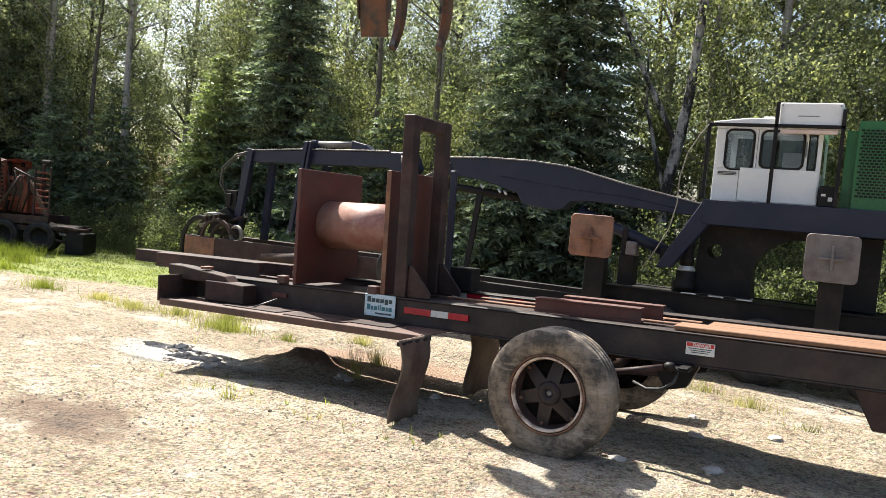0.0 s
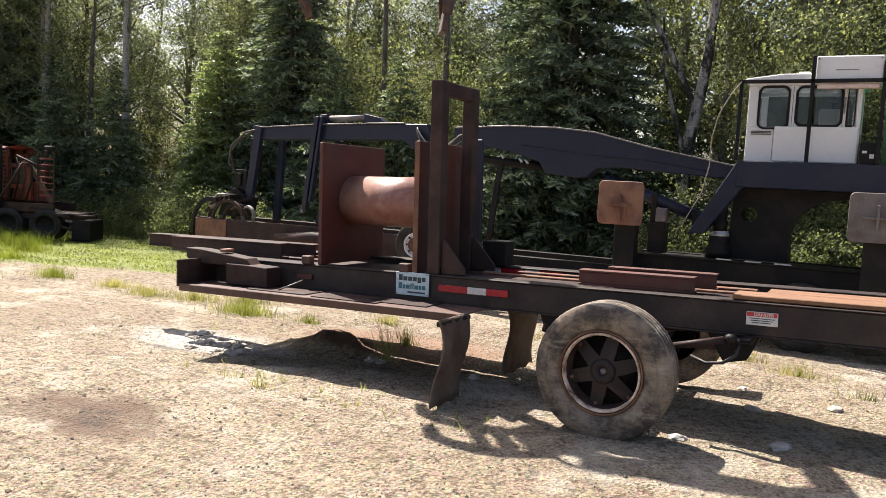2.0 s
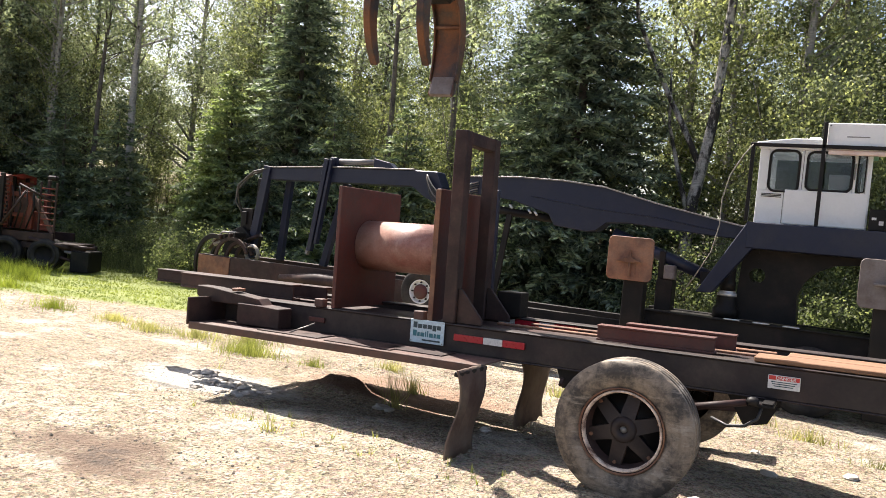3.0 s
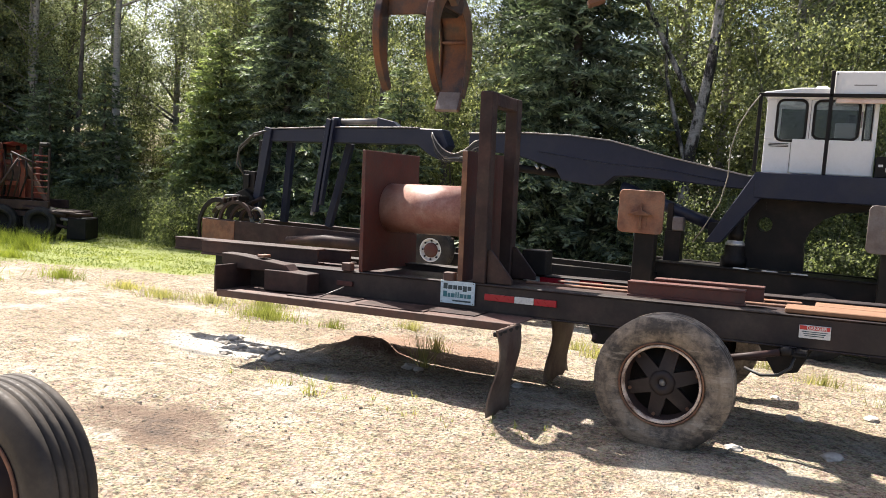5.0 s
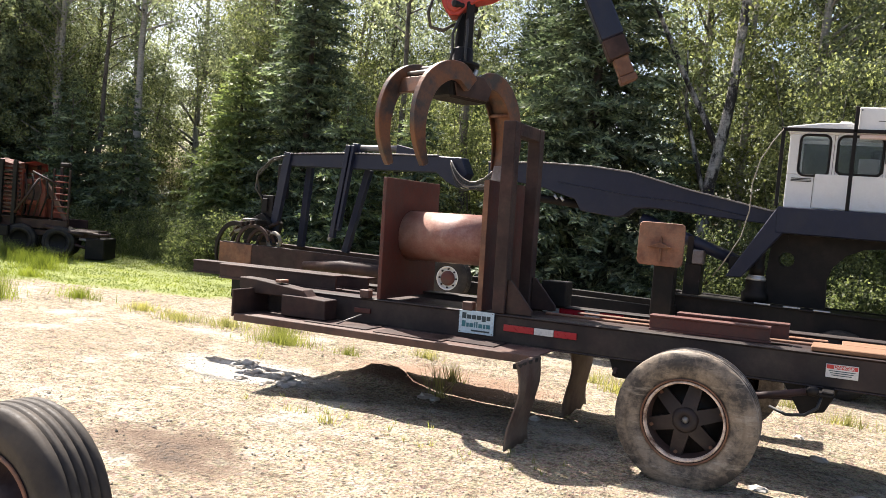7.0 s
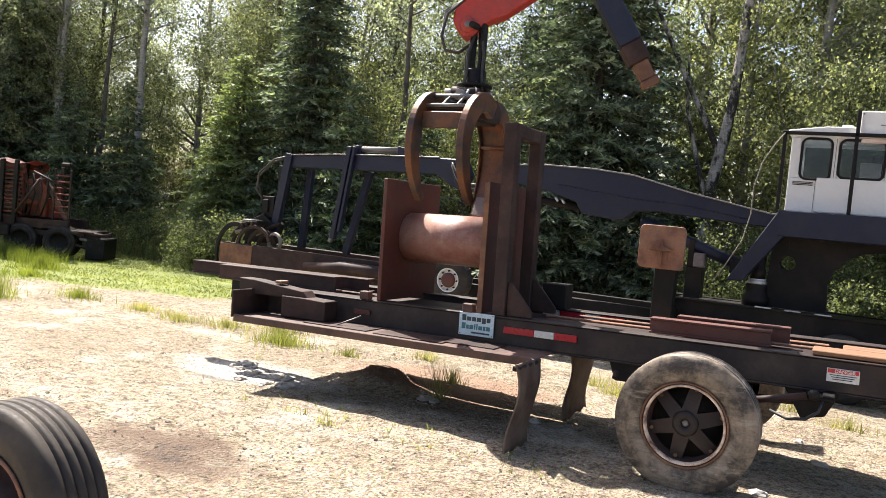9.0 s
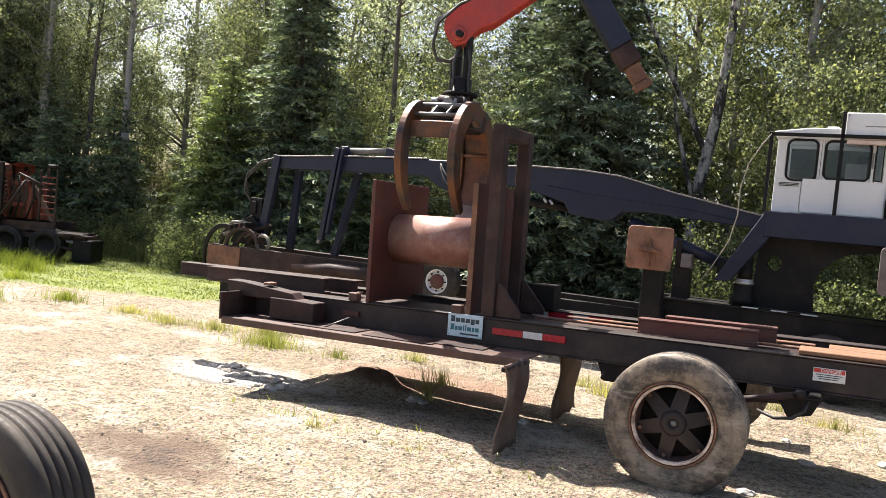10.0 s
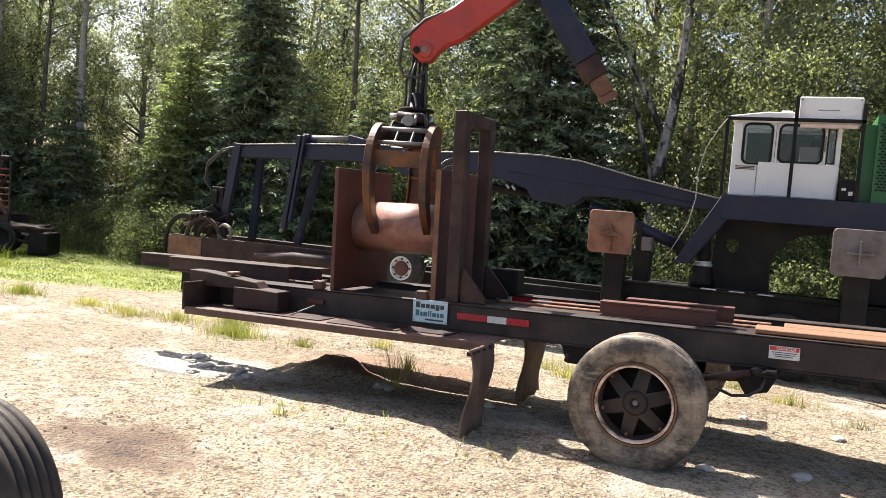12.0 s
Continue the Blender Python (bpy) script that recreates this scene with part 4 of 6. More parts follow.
    for k, (cx, r) in enumerate(((-8.32, 0.36), (-8.22, 0.30), (-8.12, 0.27))):
        pts = [(cx + r * math.cos(a), 0.93 + r * math.sin(a)) for a in np.linspace(radians(20), radians(188), 12)]
        part("tine", swept_plate(pts, [0.06] * 12, 5.02 + 0.10 * k, 5.07 + 0.10 * k), DARKRUST, gr)
    part("grapple_pipe", tube([(-8.98, 5.2, 1.06), (-8.75, 5.15, 1.27), (-8.45, 5.2, 1.36), (-8.3, 5.25, 1.3)], 0.03, 8), DARKRUST, gr)
    part("grapple_pipe", tube([(-8.86, 5.12, 1.20), (-8.62, 5.10, 1.38), (-8.35, 5.14, 1.40)], 0.022, 8), STEELGREY, gr)
    for k in range(6):
        p = Vector((-8.84 + 0.12 * k, 5.15 + 0.04 * k, 1.14 + 0.07 * (k % 3)))
        part("cylinder", tube([p, p + Vector((0.17, 0.06, 0.10))], 0.036, 10), (STEELGREY, BLACK, DARKRUST)[k % 3], gr)
    for k in range(4):
        x = -8.62 + 0.11 * k
        part("grapple_bracket", boxes((x, x + 0.05, 5.0, 5.28, 1.26 + 0.02 * k, 1.34 + 0.02 * k), bev=0.008), BLACK if k % 2 else DARKRUST, gr)
    part("link", boxes((-8.52, -8.26, 5.42, 5.66, 1.46, 1.84), (-8.47, -8.36, 5.38, 5.42, 1.55, 1.78), (-8.25, -8.08, 5.48, 5.62, 1.80, 2.40)), BLACK, gr, "black rotator at the boom tip")
    part("tip_hose", tube([(-7.95, 5.42, 2.58), (-8.3, 5.40, 2.50), (-8.62, 5.40, 2.25), (-8.66, 5.40, 1.95), (-8.45, 5.42, 1.72)], 0.02, 8), HOSE, ld)
    part("tip_hose", tube([(-7.95, 5.5, 2.60), (-8.4, 5.48, 2.45), (-8.72, 5.48, 2.15), (-8.55, 5.48, 1.7)], 0.02, 8), HOSE, ld)
    part("winch_rope_coil", lathe([(0.13, -0.05), (0.17, 0), (0.13, 0.05), (0.10, 0.0), (0.13, -0.05)], 24), ROPE, ld, "", pose(-7.95, 5.15, 1.06))
    # outriggers
    for x0, pole in ((-1.53, -1.32), (1.385, 1.56)):
        leg = part("outrigger_leg", boxes((pole, pole + 0.27, 4.72, 4.92, 0.10, 1.45), (pole + 0.02, pole + 0.25, 4.88, 5.2, 0.66, 0.86), bev=0.01), BLACK, ld, "black raised outrigger leg")
        rim = [(cx + 0.06 * math.cos(radians(a0 + d)), cz + 0.06 * math.sin(radians(a0 + d))) for cx, cz, a0 in ((x0 + 0.525, 1.885, 0), (x0 + 0.06, 1.885, 90), (x0 + 0.06, 1.445, 180), (x0 + 0.525, 1.445, 270)) for d in (0, 30, 60, 90)]
        bm = prism(rim, 4.615, 4.66, 0.006)
        pad = part("outrigger_pad", bm, PADSTEEL if x0 < 0 else PADGREY, leg, "scraped square steel outrigger pad" if x0 < 0 else "greyish scraped square outrigger pad")
        cx, cz = x0 + 0.30, 1.66
        if x0 < 0:
            bm = prism([(cx - 0.17, cz - 0.035), (cx - 0.03, cz + 0.02), (cx, cz + 0.12), (cx + 0.025, cz + 0.02), (cx + 0.15, cz - 0.03), (cx + 0.02, cz - 0.045), (cx - 0.02, cz - 0.045)], 4.57, 4.616, 0.003)
            box(bm, cx - 0.014, cx + 0.014, 4.585, 4.616, cz - 0.22, cz - 0.04, 0.002)
            box(bm, cx + 0.075, cx + 0.083, 4.608, 4.616, cz - 0.20, cz - 0.035, 0)
        else:
            bm = boxes((cx - 0.014, cx + 0.014, 4.56, 4.616, cz - 0.14, cz + 0.15), (cx - 0.15, cx + 0.13, 4.565, 4.613, cz - 0.012, cz + 0.012), bev=0.002)
        part("pad_rib", bm, RUST if x0 < 0 else PADGREY, pad)
    # cab
    cab = part("cab_floor", boxes((0.11, 1.39, 5.51, 6.59, 2.287, 2.31)), WHITE, ld, "white painted steel operator's cab")
    for a in ((0.10, 1.40, 5.46, 5.50, 2.287, 2.72), (0.10, 1.40, 6.60, 6.64, 2.287, 2.72), (0.10, 0.14, 5.502, 6.598, 2.312, 2.72), (1.36, 1.40, 5.502, 6.598, 2.312, 2.72)):
        part("cab_wall", boxes(a), WHITE, cab)
    for a in ((0.10, 0.22, 5.46, 5.50, 2.722, 3.24), (0.595, 0.66, 5.46, 5.50, 2.722, 3.24), (1.20, 1.235, 5.46, 5.50, 2.722, 3.24), (1.345, 1.40, 5.46, 5.50, 2.722, 3.24), (0.10, 0.20, 6.60, 6.64, 2.722, 3.24), (1.28, 1.40, 6.60, 6.64, 2.722, 3.24)):
        part("cab_pillar", boxes(a), WHITE, cab)
    for a in ((0.10, 1.40, 5.46, 5.50, 3.242, 3.29), (0.10, 1.40, 6.60, 6.64, 3.242, 3.29), (0.10, 0.14, 5.502, 6.598, 3.20, 3.29), (1.36, 1.40, 5.502, 6.598, 3.20, 3.29)):
        part("cab_header", boxes(a), WHITE, cab)
    part("cab_roof", prism([(0.04, 3.292), (0.06, 3.33), (0.5, 3.385), (1.2, 3.385), (1.44, 3.35), (1.46, 3.292)], 5.40, 6.70, 0.01), WHITE, cab, "white cab roof")
    part("cab_panel", boxes((0.44, 1.385, 5.440, 5.458, 2.30, 2.735), bev=0.004), WHITE, cab, "white side panel")
    part("cab_vent", boxes(*[(0.16, 0.40, 5.450, 5.462, 2.63 + 0.018 * k, 2.638 + 0.018 * k) for k in range(3)], bev=0), BLACK, cab)
    for x0, x1, z0, z1 in ((0.222, 0.593, 2.70, 3.245), (0.662, 1.198, 2.735, 3.24), (1.237, 1.343, 2.74, 3.235)):
        rr = 0.075 if x1 < 1.2 else 0.02
        line = [(cx + rr * math.cos(a), 5.458, cz + rr * math.sin(a)) for cx, cz, a0 in ((x1 - rr - 0.012, z1 - rr - 0.012, 0), (x0 + rr + 0.012, z1 - rr - 0.012, 90), (x0 + rr + 0.012, z0 + rr + 0.012, 180), (x1 - rr - 0.012, z0 + rr + 0.012, 270)) for a in (radians(a0 + d) for d in (0, 22, 45, 68, 90))]
        fr = tube(line + line[:1], 0.017 if x1 < 1.2 else 0.008, 8, caps=False)
        for cx, cz, sx, sz in ((x0, z0, 1, 1), (x1, z0, -1, 1), (x0, z1, 1, -1), (x1, z1, -1, -1)):
            if rr > 0.05:
                part("corner_plate", prism([(cx, cz), (cx + 0.048 * sx, cz), (cx, cz + 0.048 * sz)], 5.464, 5.472, 0), WHITE, cab)
        w = part("cab_window", fr, BLACK, cab, "black rubber window frame")
        g = part("pane", boxes((x0 + 0.02, x1 - 0.02, 5.474, 5.480, z0 + 0.02, z1 - 0.02), bev=0), GLASS, w)
        g.visible_shadow = False
    for a in ((0.205, 1.275, 6.615, 6.621, 2.725, 3.24), (0.117, 0.123, 5.505, 6.595, 2.725, 3.195), (1.377, 1.383, 5.505, 6.595, 2.725, 3.195)):
        g = part("pane", boxes(a, bev=0), GLASS, cab)
        g.visible_shadow = False
    part("operator_seat", boxes((0.75, 1.15, 5.85, 6.25, 2.3, 2.75), (1.05, 1.18, 5.87, 6.23, 2.75, 3.1), bev=0.03), BLACK, cab)
    part("door_handle", boxes((1.208, 1.226, 5.435, 5.46, 2.90, 3.10)), STEELGREY, cab)
    part("door_seam", boxes((0.625, 0.632, 5.455, 5.462, 2.74, 3.24), (0.425, 0.431, 5.455, 5.462, 2.30, 2.70), bev=0), STEELGREY, cab)
    part("window_box", boxes((0.92, 1.16, 5.72, 5.9, 2.78, 2.98), bev=0.01), LABELWHITE, cab, "pale carton on the cab's dashboard")
    part("roof_beacon", boxes((0.66, 0.80, 5.5, 5.6, 3.386, 3.42), bev=0.012), WHITE, cab)
    # guard frame
    for a, b in (((0.03, 5.28, 2.287), (0.03, 5.28, 3.29)), ((0.85, 5.28, 2.287), (0.85, 5.28, 3.58)), ((1.62, 5.28, 2.287), (1.62, 5.28, 3.50)), ((0.0, 5.28, 3.275), (1.65, 5.28, 3.275))):
        part("guard_bar", bar(a, b, 0.045, 0.045), BLACK, ld, "black guard bar")
    ac = part("air_conditioner", boxes((0.87, 1.60, 5.30, 5.75, 3.245, 3.575), bev=0.012), WHITE, ld, "white boxy air conditioner")
    part("vent_slot", boxes((1.09, 1.34, 5.297, 5.301, 3.40, 3.412), bev=0), STEELGREY, ac)
    part("lamp_bar", boxes((0.90, 1.57, 5.295, 5.36, 3.185, 3.243), bev=0.01), LAMPPINK, ac, "pinkish tube lamp under the air conditioner")
    for x in (0.90, 1.57):
        for z in (3.28, 3.54):
            part("screw", tube([(x, 5.302, z), (x, 5.294, z)], 0.010, 8), STEELGREY, ac)
    # engine cover
    bm = bmesh.new()
    box(bm, 1.66, 4.6, 5.42, 6.7, 2.287, 3.40, 0)
    es = [e for e in bm.edges if min(v.co.z for v in e.verts) > 3.3 or (abs(e.verts[0].co.z - e.verts[1].co.z) > 0.5)]
    bmesh.ops.bevel(bm, geom=es, offset=0.13, segments=4, affect="EDGES")
    ec = part("engine_cover", bm, GREEN, ld, "green painted engine cover")
    bm = bmesh.new()
    for r in range(23):
        z = 2.44 + 0.037 * r
        for k in range(28):
            x = 1.82 + 0.052 * k + (0.026 if r % 2 else 0)
            box(bm, x, x + 0.039, 5.410, 5.4195, z, z + 0.022, 0)
    part("grille", bm, BLACK, ec, "black perforated grille")
    part("battery_box", boxes((1.42, 1.62, 5.35, 5.8, 2.287, 2.55), bev=0.01), BLACK, ld)
    part("battery_label", boxes((1.45, 1.50, 5.345, 5.35, 2.42, 2.45), bev=0), LABELWHITE, ld)
    part("battery_label", boxes((1.53, 1.58, 5.345, 5.35, 2.36, 2.41), bev=0), LABELWHITE, ld)
    part("cab_hose", tube([(0.03, 5.24, 3.27), (-0.08, 5.2, 3.10), (-0.20, 5.18, 2.86), (-0.27, 5.18, 2.55), (-0.27, 5.18, 2.2), (-0.34, 5.18, 1.85), (-0.52, 5.18, 1.50), (-0.64, 5.18, 1.3)], 0.0075, 8), ROPE, ld, "thin hose hanging from the cab")
    part("junction_post", boxes((-1.06, -0.84, 5.45, 5.7, 1.0, 1.42), (-1.06, -0.98, 5.5, 5.6, 1.42, 1.8)), BLACK, ld)
    part("junction_box", boxes((-0.97, -0.82, 5.42, 5.6, 1.425, 1.62), bev=0.015), PADGREY, ld, "small greyish junction box")
    return ld


build_trailer()
build_loads()
build_loader()


# ---- the near truck tyre ----
def build_near_tyre():
    t = thing("truck_wheel", "dusty black ribbed truck tyre on a dark rusty wheel", "wheel", pose(-1.95, -3.88, 0.51))
    ty = part("tyre", tyre_mesh(0.445, 0.275, 0.26, 5), NEARRUBBER, t, "black ribbed tyre")
    part("rim", lathe([(0.265, 0.035), (0.275, 0.015), (0.26, 0.012), (0.25, 0.04), (0.235, 0.12), (0.20, 0.14), (0.12, 0.10), (0.11, 0.06), (0.0, 0.055)], 48), DARKRUST, ty, "dark rusty steel wheel")
    part("rim_edge", lathe([(0.272, 0.016), (0.276, 0.009), (0.262, 0.004), (0.252, 0.012), (0.246, 0.05)], 48), PADSTEEL, ty, "pale worn rim edge")


build_near_tyre()


# ---- trees ----
def spruce_mesh(h, r, whorl, per, seed, twig=0.34):
    """Needle sprays of a spruce: whorls of drooping boughs with side twigs."""
    rng = np.random.default_rng(seed)
    quads = []
    z = 0.3
    while z < h - 0.15:
        f = 1 - z / h
        L = r * (f ** 0.75) * 1.02 + 0.06
        k = max(4, int(per * (0.5 + 0.5 * f)))
        a0 = rng.uniform(0, 6.28)
        for j in range(k):
            a = a0 + 6.283 * j / k + rng.normal(0, 0.16)
            lb = L * rng.uniform(0.72, 1.12)
            zz = z + rng.normal(0, 0.07)
            d = np.array([math.cos(a), math.sin(a), 0.0])
            s = np.array([-d[1], d[0], 0.0])
            n = max(4, int(lb / 0.085))
            t = np.linspace(0.12, 1, n)
            lift = 0.10 * f
            c = d[None] * (t * lb)[:, None]
            c[:, 2] = zz + lb * (lift * t - 0.42 * t ** 2 * (0.4 + 0.6 * f) + 0.16 * t ** 3)
            tl = twig * (0.45 + 0.75 * np.sin(np.pi * np.clip(t * 0.85 + 0.1, 0, 1))) * min(1, lb + 0.25) * (0.6 + 0.4 * f)
            for sg in (-1, 1, 0):
                m = n
                dirn = d[None] * rng.uniform(0.5, 0.9, (m, 1)) + sg * s[None] * rng.uniform(0.6, 1.0, (m, 1))
                dirn = np.repeat(dirn, 1, 0)
                dirn[:, 2] += rng.normal(-0.22 if sg else 0.25, 0.22, m)
                dirn = unit(dirn)
                ln = tl * rng.uniform(0.7, 1.25, m) * (0.55 if sg == 0 else 1)
                e = c + dirn * ln[:, None]
                w = unit(np.cross(dirn, np.array([0, 0, 1.0]) + rng.normal(0, 0.45, (m, 3)))) * (0.026 + 0.018 * rng.random((m, 1)))
                mid = c + dirn * (ln * 0.45)[:, None]
                quads.append(np.stack([c, mid + w, e, mid - w], 1))
                # short second row of sprigs
                e2 = mid + unit(dirn + rng.normal(0, 0.7, (m, 3))) * (ln * 0.55)[:, None]
                m2 = (mid + e2) / 2
                quads.append(np.stack([mid, m2 + w * 0.8, e2, m2 - w * 0.8], 1))
        z += whorl * rng.uniform(0.8, 1.2) * (0.7 + 0.5 * f)
    return np.concatenate(quads)


def trunk_bm(h, r0, bend, seed, limbs=0, crown0=0.35, fork=None):
    rng = np.random.default_rng(seed)
    pts, rs = [], []
    n = 14
    off = np.zeros(2)
    for i in range(n):
        t = i / (n - 1)
        off = off + rng.normal(0, bend, 2)
        pts.append((off[0] * t, off[1] * t, h * t - 0.15))
        rs.append(r0 * (1.15 - 0.15 * min(1, t * 8)) * (1 - 0.86 * t))
    bm = tube(pts, rs, 10)
    tips = []
    for k in range(limbs):
        t = crown0 + (0.95 - crown0) * (k + rng.random()) / limbs
        i = min(int(t * (n - 1)), n - 2)
        p = Vector(pts[i]).lerp(Vector(pts[i + 1]), t * (n - 1) - i)
        a = rng.uniform(0, 6.283)
        ln = (0.16 * h) * (1.15 - 0.75 * t) * rng.uniform(0.6, 1.3)
        d = Vector((math.cos(a), math.sin(a), rng.uniform(0.5, 1.3))).normalized()
        q1 = p + d * ln * 0.5 + Vector((0, 0, -0.03 * ln))
        q2 = p + d * ln + Vector((0, 0, -0.12 * ln))
        rr = rs[i] * 0.42
        tube([p, q1, q2], [rr, rr * 0.6, rr * 0.15], 6, bm)
        tips += [np.array(q1), np.array(p.lerp(q2, 0.75)), np.array(q2)]
    return bm, tips


def crown_quads(tips, per, spread, size, h, seed):
    rng = np.random.default_rng(seed)
    out = []
    for c in tips:
        k = int(per * rng.uniform(0.4, 1.5) * (1.0 if c[2] < 7.5 else 0.4))
        sub = c + rng.normal(0, spread * 0.7, (4, 3)) * (1, 1, 0.8)
        p = sub[rng.integers(0, 4, k)] + rng.normal(0, spread * 0.34, (k, 3)) * (1, 1, 0.75)
        out.append(leaf_quads(p, size, 0.0, 0.25))
    return np.concatenate(out)


def halved(q):
    """Small far leaves: one triangle each."""
    return np.stack([q[:, 1], q[:, 2], q[:, 3]], 1) * 1.0


def tree(name, label, trunk, quads, bark, leaf, m, group="trees at the forest edge", category="tree"):
    t = thing(name, label, category, m, group)
    tr = part("trunk" if category != "shrub" else "stem", trunk, bark, t)
    if category == "shrub":
        tagged(tr, kind="stuff")
    cr = new("crown", array_mesh("crown", quads, quads.shape[1], leaf))
    cr.parent = t
    return t


def build_spruces():
    t0 = trunk_bm(10.2, 0.17, 0.01, 3)[0]
    tree("spruce_tree", "tall dense dark blue-green spruce behind the loader boom", t0, spruce_mesh(10.6, 2.75, 0.2, 18, 11), DARKBARK, NEEDLE, pose(-4.32, 11.2, 0), category="spruce")
    t1 = trunk_bm(9.4, 0.13, 0.015, 5)[0]
    a = tree("spruce_tree", "slender dark green spruce at the forest edge", t1, spruce_mesh(9.8, 2.15, 0.21, 15, 12), DARKBARK, NEEDLE, pose(-12.15, 11.3, 0), category="spruce")
    for x, y, rz in ((-23.2, 11.0, 50), (-26.5, 13.0, 250), (-30, 15.5, 80), (0.6, 15.5, 120), (-7.6, 16.5, 200)):
        copy_thing(a, pose(x, y, -0.1, 0, 0, rz))
    t2 = trunk_bm(5.4, 0.11, 0.02, 6)[0]
    b = tree("cedar_tree", "light green feathery cedar at the forest edge", t2, spruce_mesh(5.7, 1.8, 0.17, 14, 14, 0.36), DARKBARK, NEEDLE_L, pose(-13.9, 10.6, 0), category="cedar")
    for x, y, rz in ((-8.6, 13.8, 170),):
        copy_thing(b, pose(x, y, -0.3, 0, 0, rz))
    t3 = trunk_bm(4.4, 0.08, 0.02, 8)[0]
    c = tree("fir_tree", "young dark fir in the shade of the forest", t3, spruce_mesh(4.8, 1.45, 0.2, 10, 15, 0.36), DARKBARK, NEEDLE_F, pose(-17.6, 10.2, 0), category="fir")
    for x, y, rz in ((-20.4, 10.2, 40), (-19.0, 9.6, 140), (-22.6, 9.4, 140), (-19.5, 21, 10), (-22.5, 22, 50), (-16.5, 21.5, 90), (-13.5, 20.5, 130), (-10.5, 21, 170), (-7.5, 20, 210), (-25.5, 21, 250), (-4.5, 20.5, 290), (-29, 20, 330), (-1.5, 20, 15), (1.5, 19, 55), (-19.0, 17.0, 180), (-2.4, 12.9, 20), (-6.1, 12.6, 100), (-9.6, 9.7, 45), (-8.2, 10.3, 310)):
        copy_thing(c, pose(x, y, -0.1, 0, 0, rz))


def build_leaf_trees():
    kinds = []
    for k, (h, r0, bark, leaf, nm, lb) in enumerate(((15.0, 0.14, BIRCHBARK, LEAF, "aspen_tree", "tall slender aspen with a pale trunk and airy crown"),
                                                     (13.0, 0.11, BIRCHBARK, LEAF_Y, "birch_tree", "tall birch with pale bark and yellow-green leaves"),
                                                     (14.0, 0.12, DARKBARK, LEAF, "aspen_tree", "tall slender aspen with a dark trunk and airy crown"))):
        bm, tips = trunk_bm(h, r0, 0.09, 20 + k, 50, 0.24)
        q = halved(crown_quads(tips, 180, 0.42, 0.054, h, 30 + k))
        kinds.append(tree(nm, lb, bm, q, bark, leaf, pose(*[(-22.4, 14.6, 0), (-1.4, 13.2, 0), (-16.3, 14.6, 0)][k])))
    bm, tips = trunk_bm(13.0, 0.15, 0.06, 41, 24, 0.5)
    tall = tree("aspen_tree", "tall pale-barked aspen with a bare lower trunk", bm, crown_quads(tips, 60, 0.40, 0.056, 13, 42), BIRCHBARK, LEAF, pose(-18.6, 11.5, 0))
    bm, tips = trunk_bm(12.0, 0.10, 0.08, 43, 24, 0.5)
    dark = tree("aspen_tree", "tall thin dark-barked aspen with a bare lower trunk", bm, crown_quads(tips, 60, 0.40, 0.056, 12, 44), DARKBARK, LEAF, pose(-16.9, 15.2, 0))
    for x, y in ((-26.8, 11.5), (-21.3, 10.6), (-24.0, 12.0), (-7.9, 12.2)):
        copy_thing(tall, pose(x, y, 0, 0, 0, x * 40))
    for x, y in ((-15.6, 14.6), (-9.3, 11.4), (-7.2, 10.9), (-20.0, 11.2), (-23.2, 10.8)):
        copy_thing(dark, pose(x, y, 0, 0, 0, x * 40))
    rng = random.Random(5)
    spots = []
    for row, (y0, n) in enumerate(((13.2, 14), (16.0, 12), (20.0, 9))):
        x0, x1 = 4.0, -30 - 5.0 * row
        for i in range(n):
            x = x0 + (x1 - x0) * (i + rng.uniform(0.15, 0.85)) / n
            y = y0 + rng.uniform(-1.0, 1.2) - (1.2 if x > -9 and row == 0 else 0)
            if abs(x + 4.7) < 1.7 and y < 14:
                continue
            if row == 0 and (-20.5 < x < -14.6 or -14.1 < x < -6.8):
                continue
            spots.append((x, y))
    for x, y in ((-30.9, 13.8), (-21.4, 11.0), (-27.5, 10.0), (-26.0, 8.0), (-29.0, 6.0), (-27.5, 3.6), (-31.5, 4.6), (-33.0, 9.0), (-31.0, 1.5), (-35, 6.5), (-36, 11), (-34, 2.5), (-25.5, 11.8), (-29.5, 11.6), (-38, 3.5), (-23.8, 9.8), (-37, 14), (-40, 8.5), (-39, 18), (-15.2, 17.5), (-13.0, 16.8), (-12.2, 19.5), (-10.4, 17.4), (-20.0, 17.0), (-21.8, 18.6), (-22.6, 20.6), (-19.2, 22.5), (-16.6, 23.0), (-21.6, 23.5), (-24.2, 24.0), (-17.8, 25.5), (-14.2, 24.0), (2.2, 13.4), (0.7, 14.6), (3.7, 14.2), (-0.4, 15.4), (5.2, 13.0)):
        spots.append((x, y))
    for i, (x, y) in enumerate(spots):
        pick = rng.choice((0, 1, 2)) if x < -9 else rng.choice((1, 1, 0, 2))
        copy_thing(kinds[pick], pose(x, y, rng.uniform(-1.5, 0), rng.uniform(-2, 2), rng.uniform(-2, 2), rng.uniform(0, 360)))


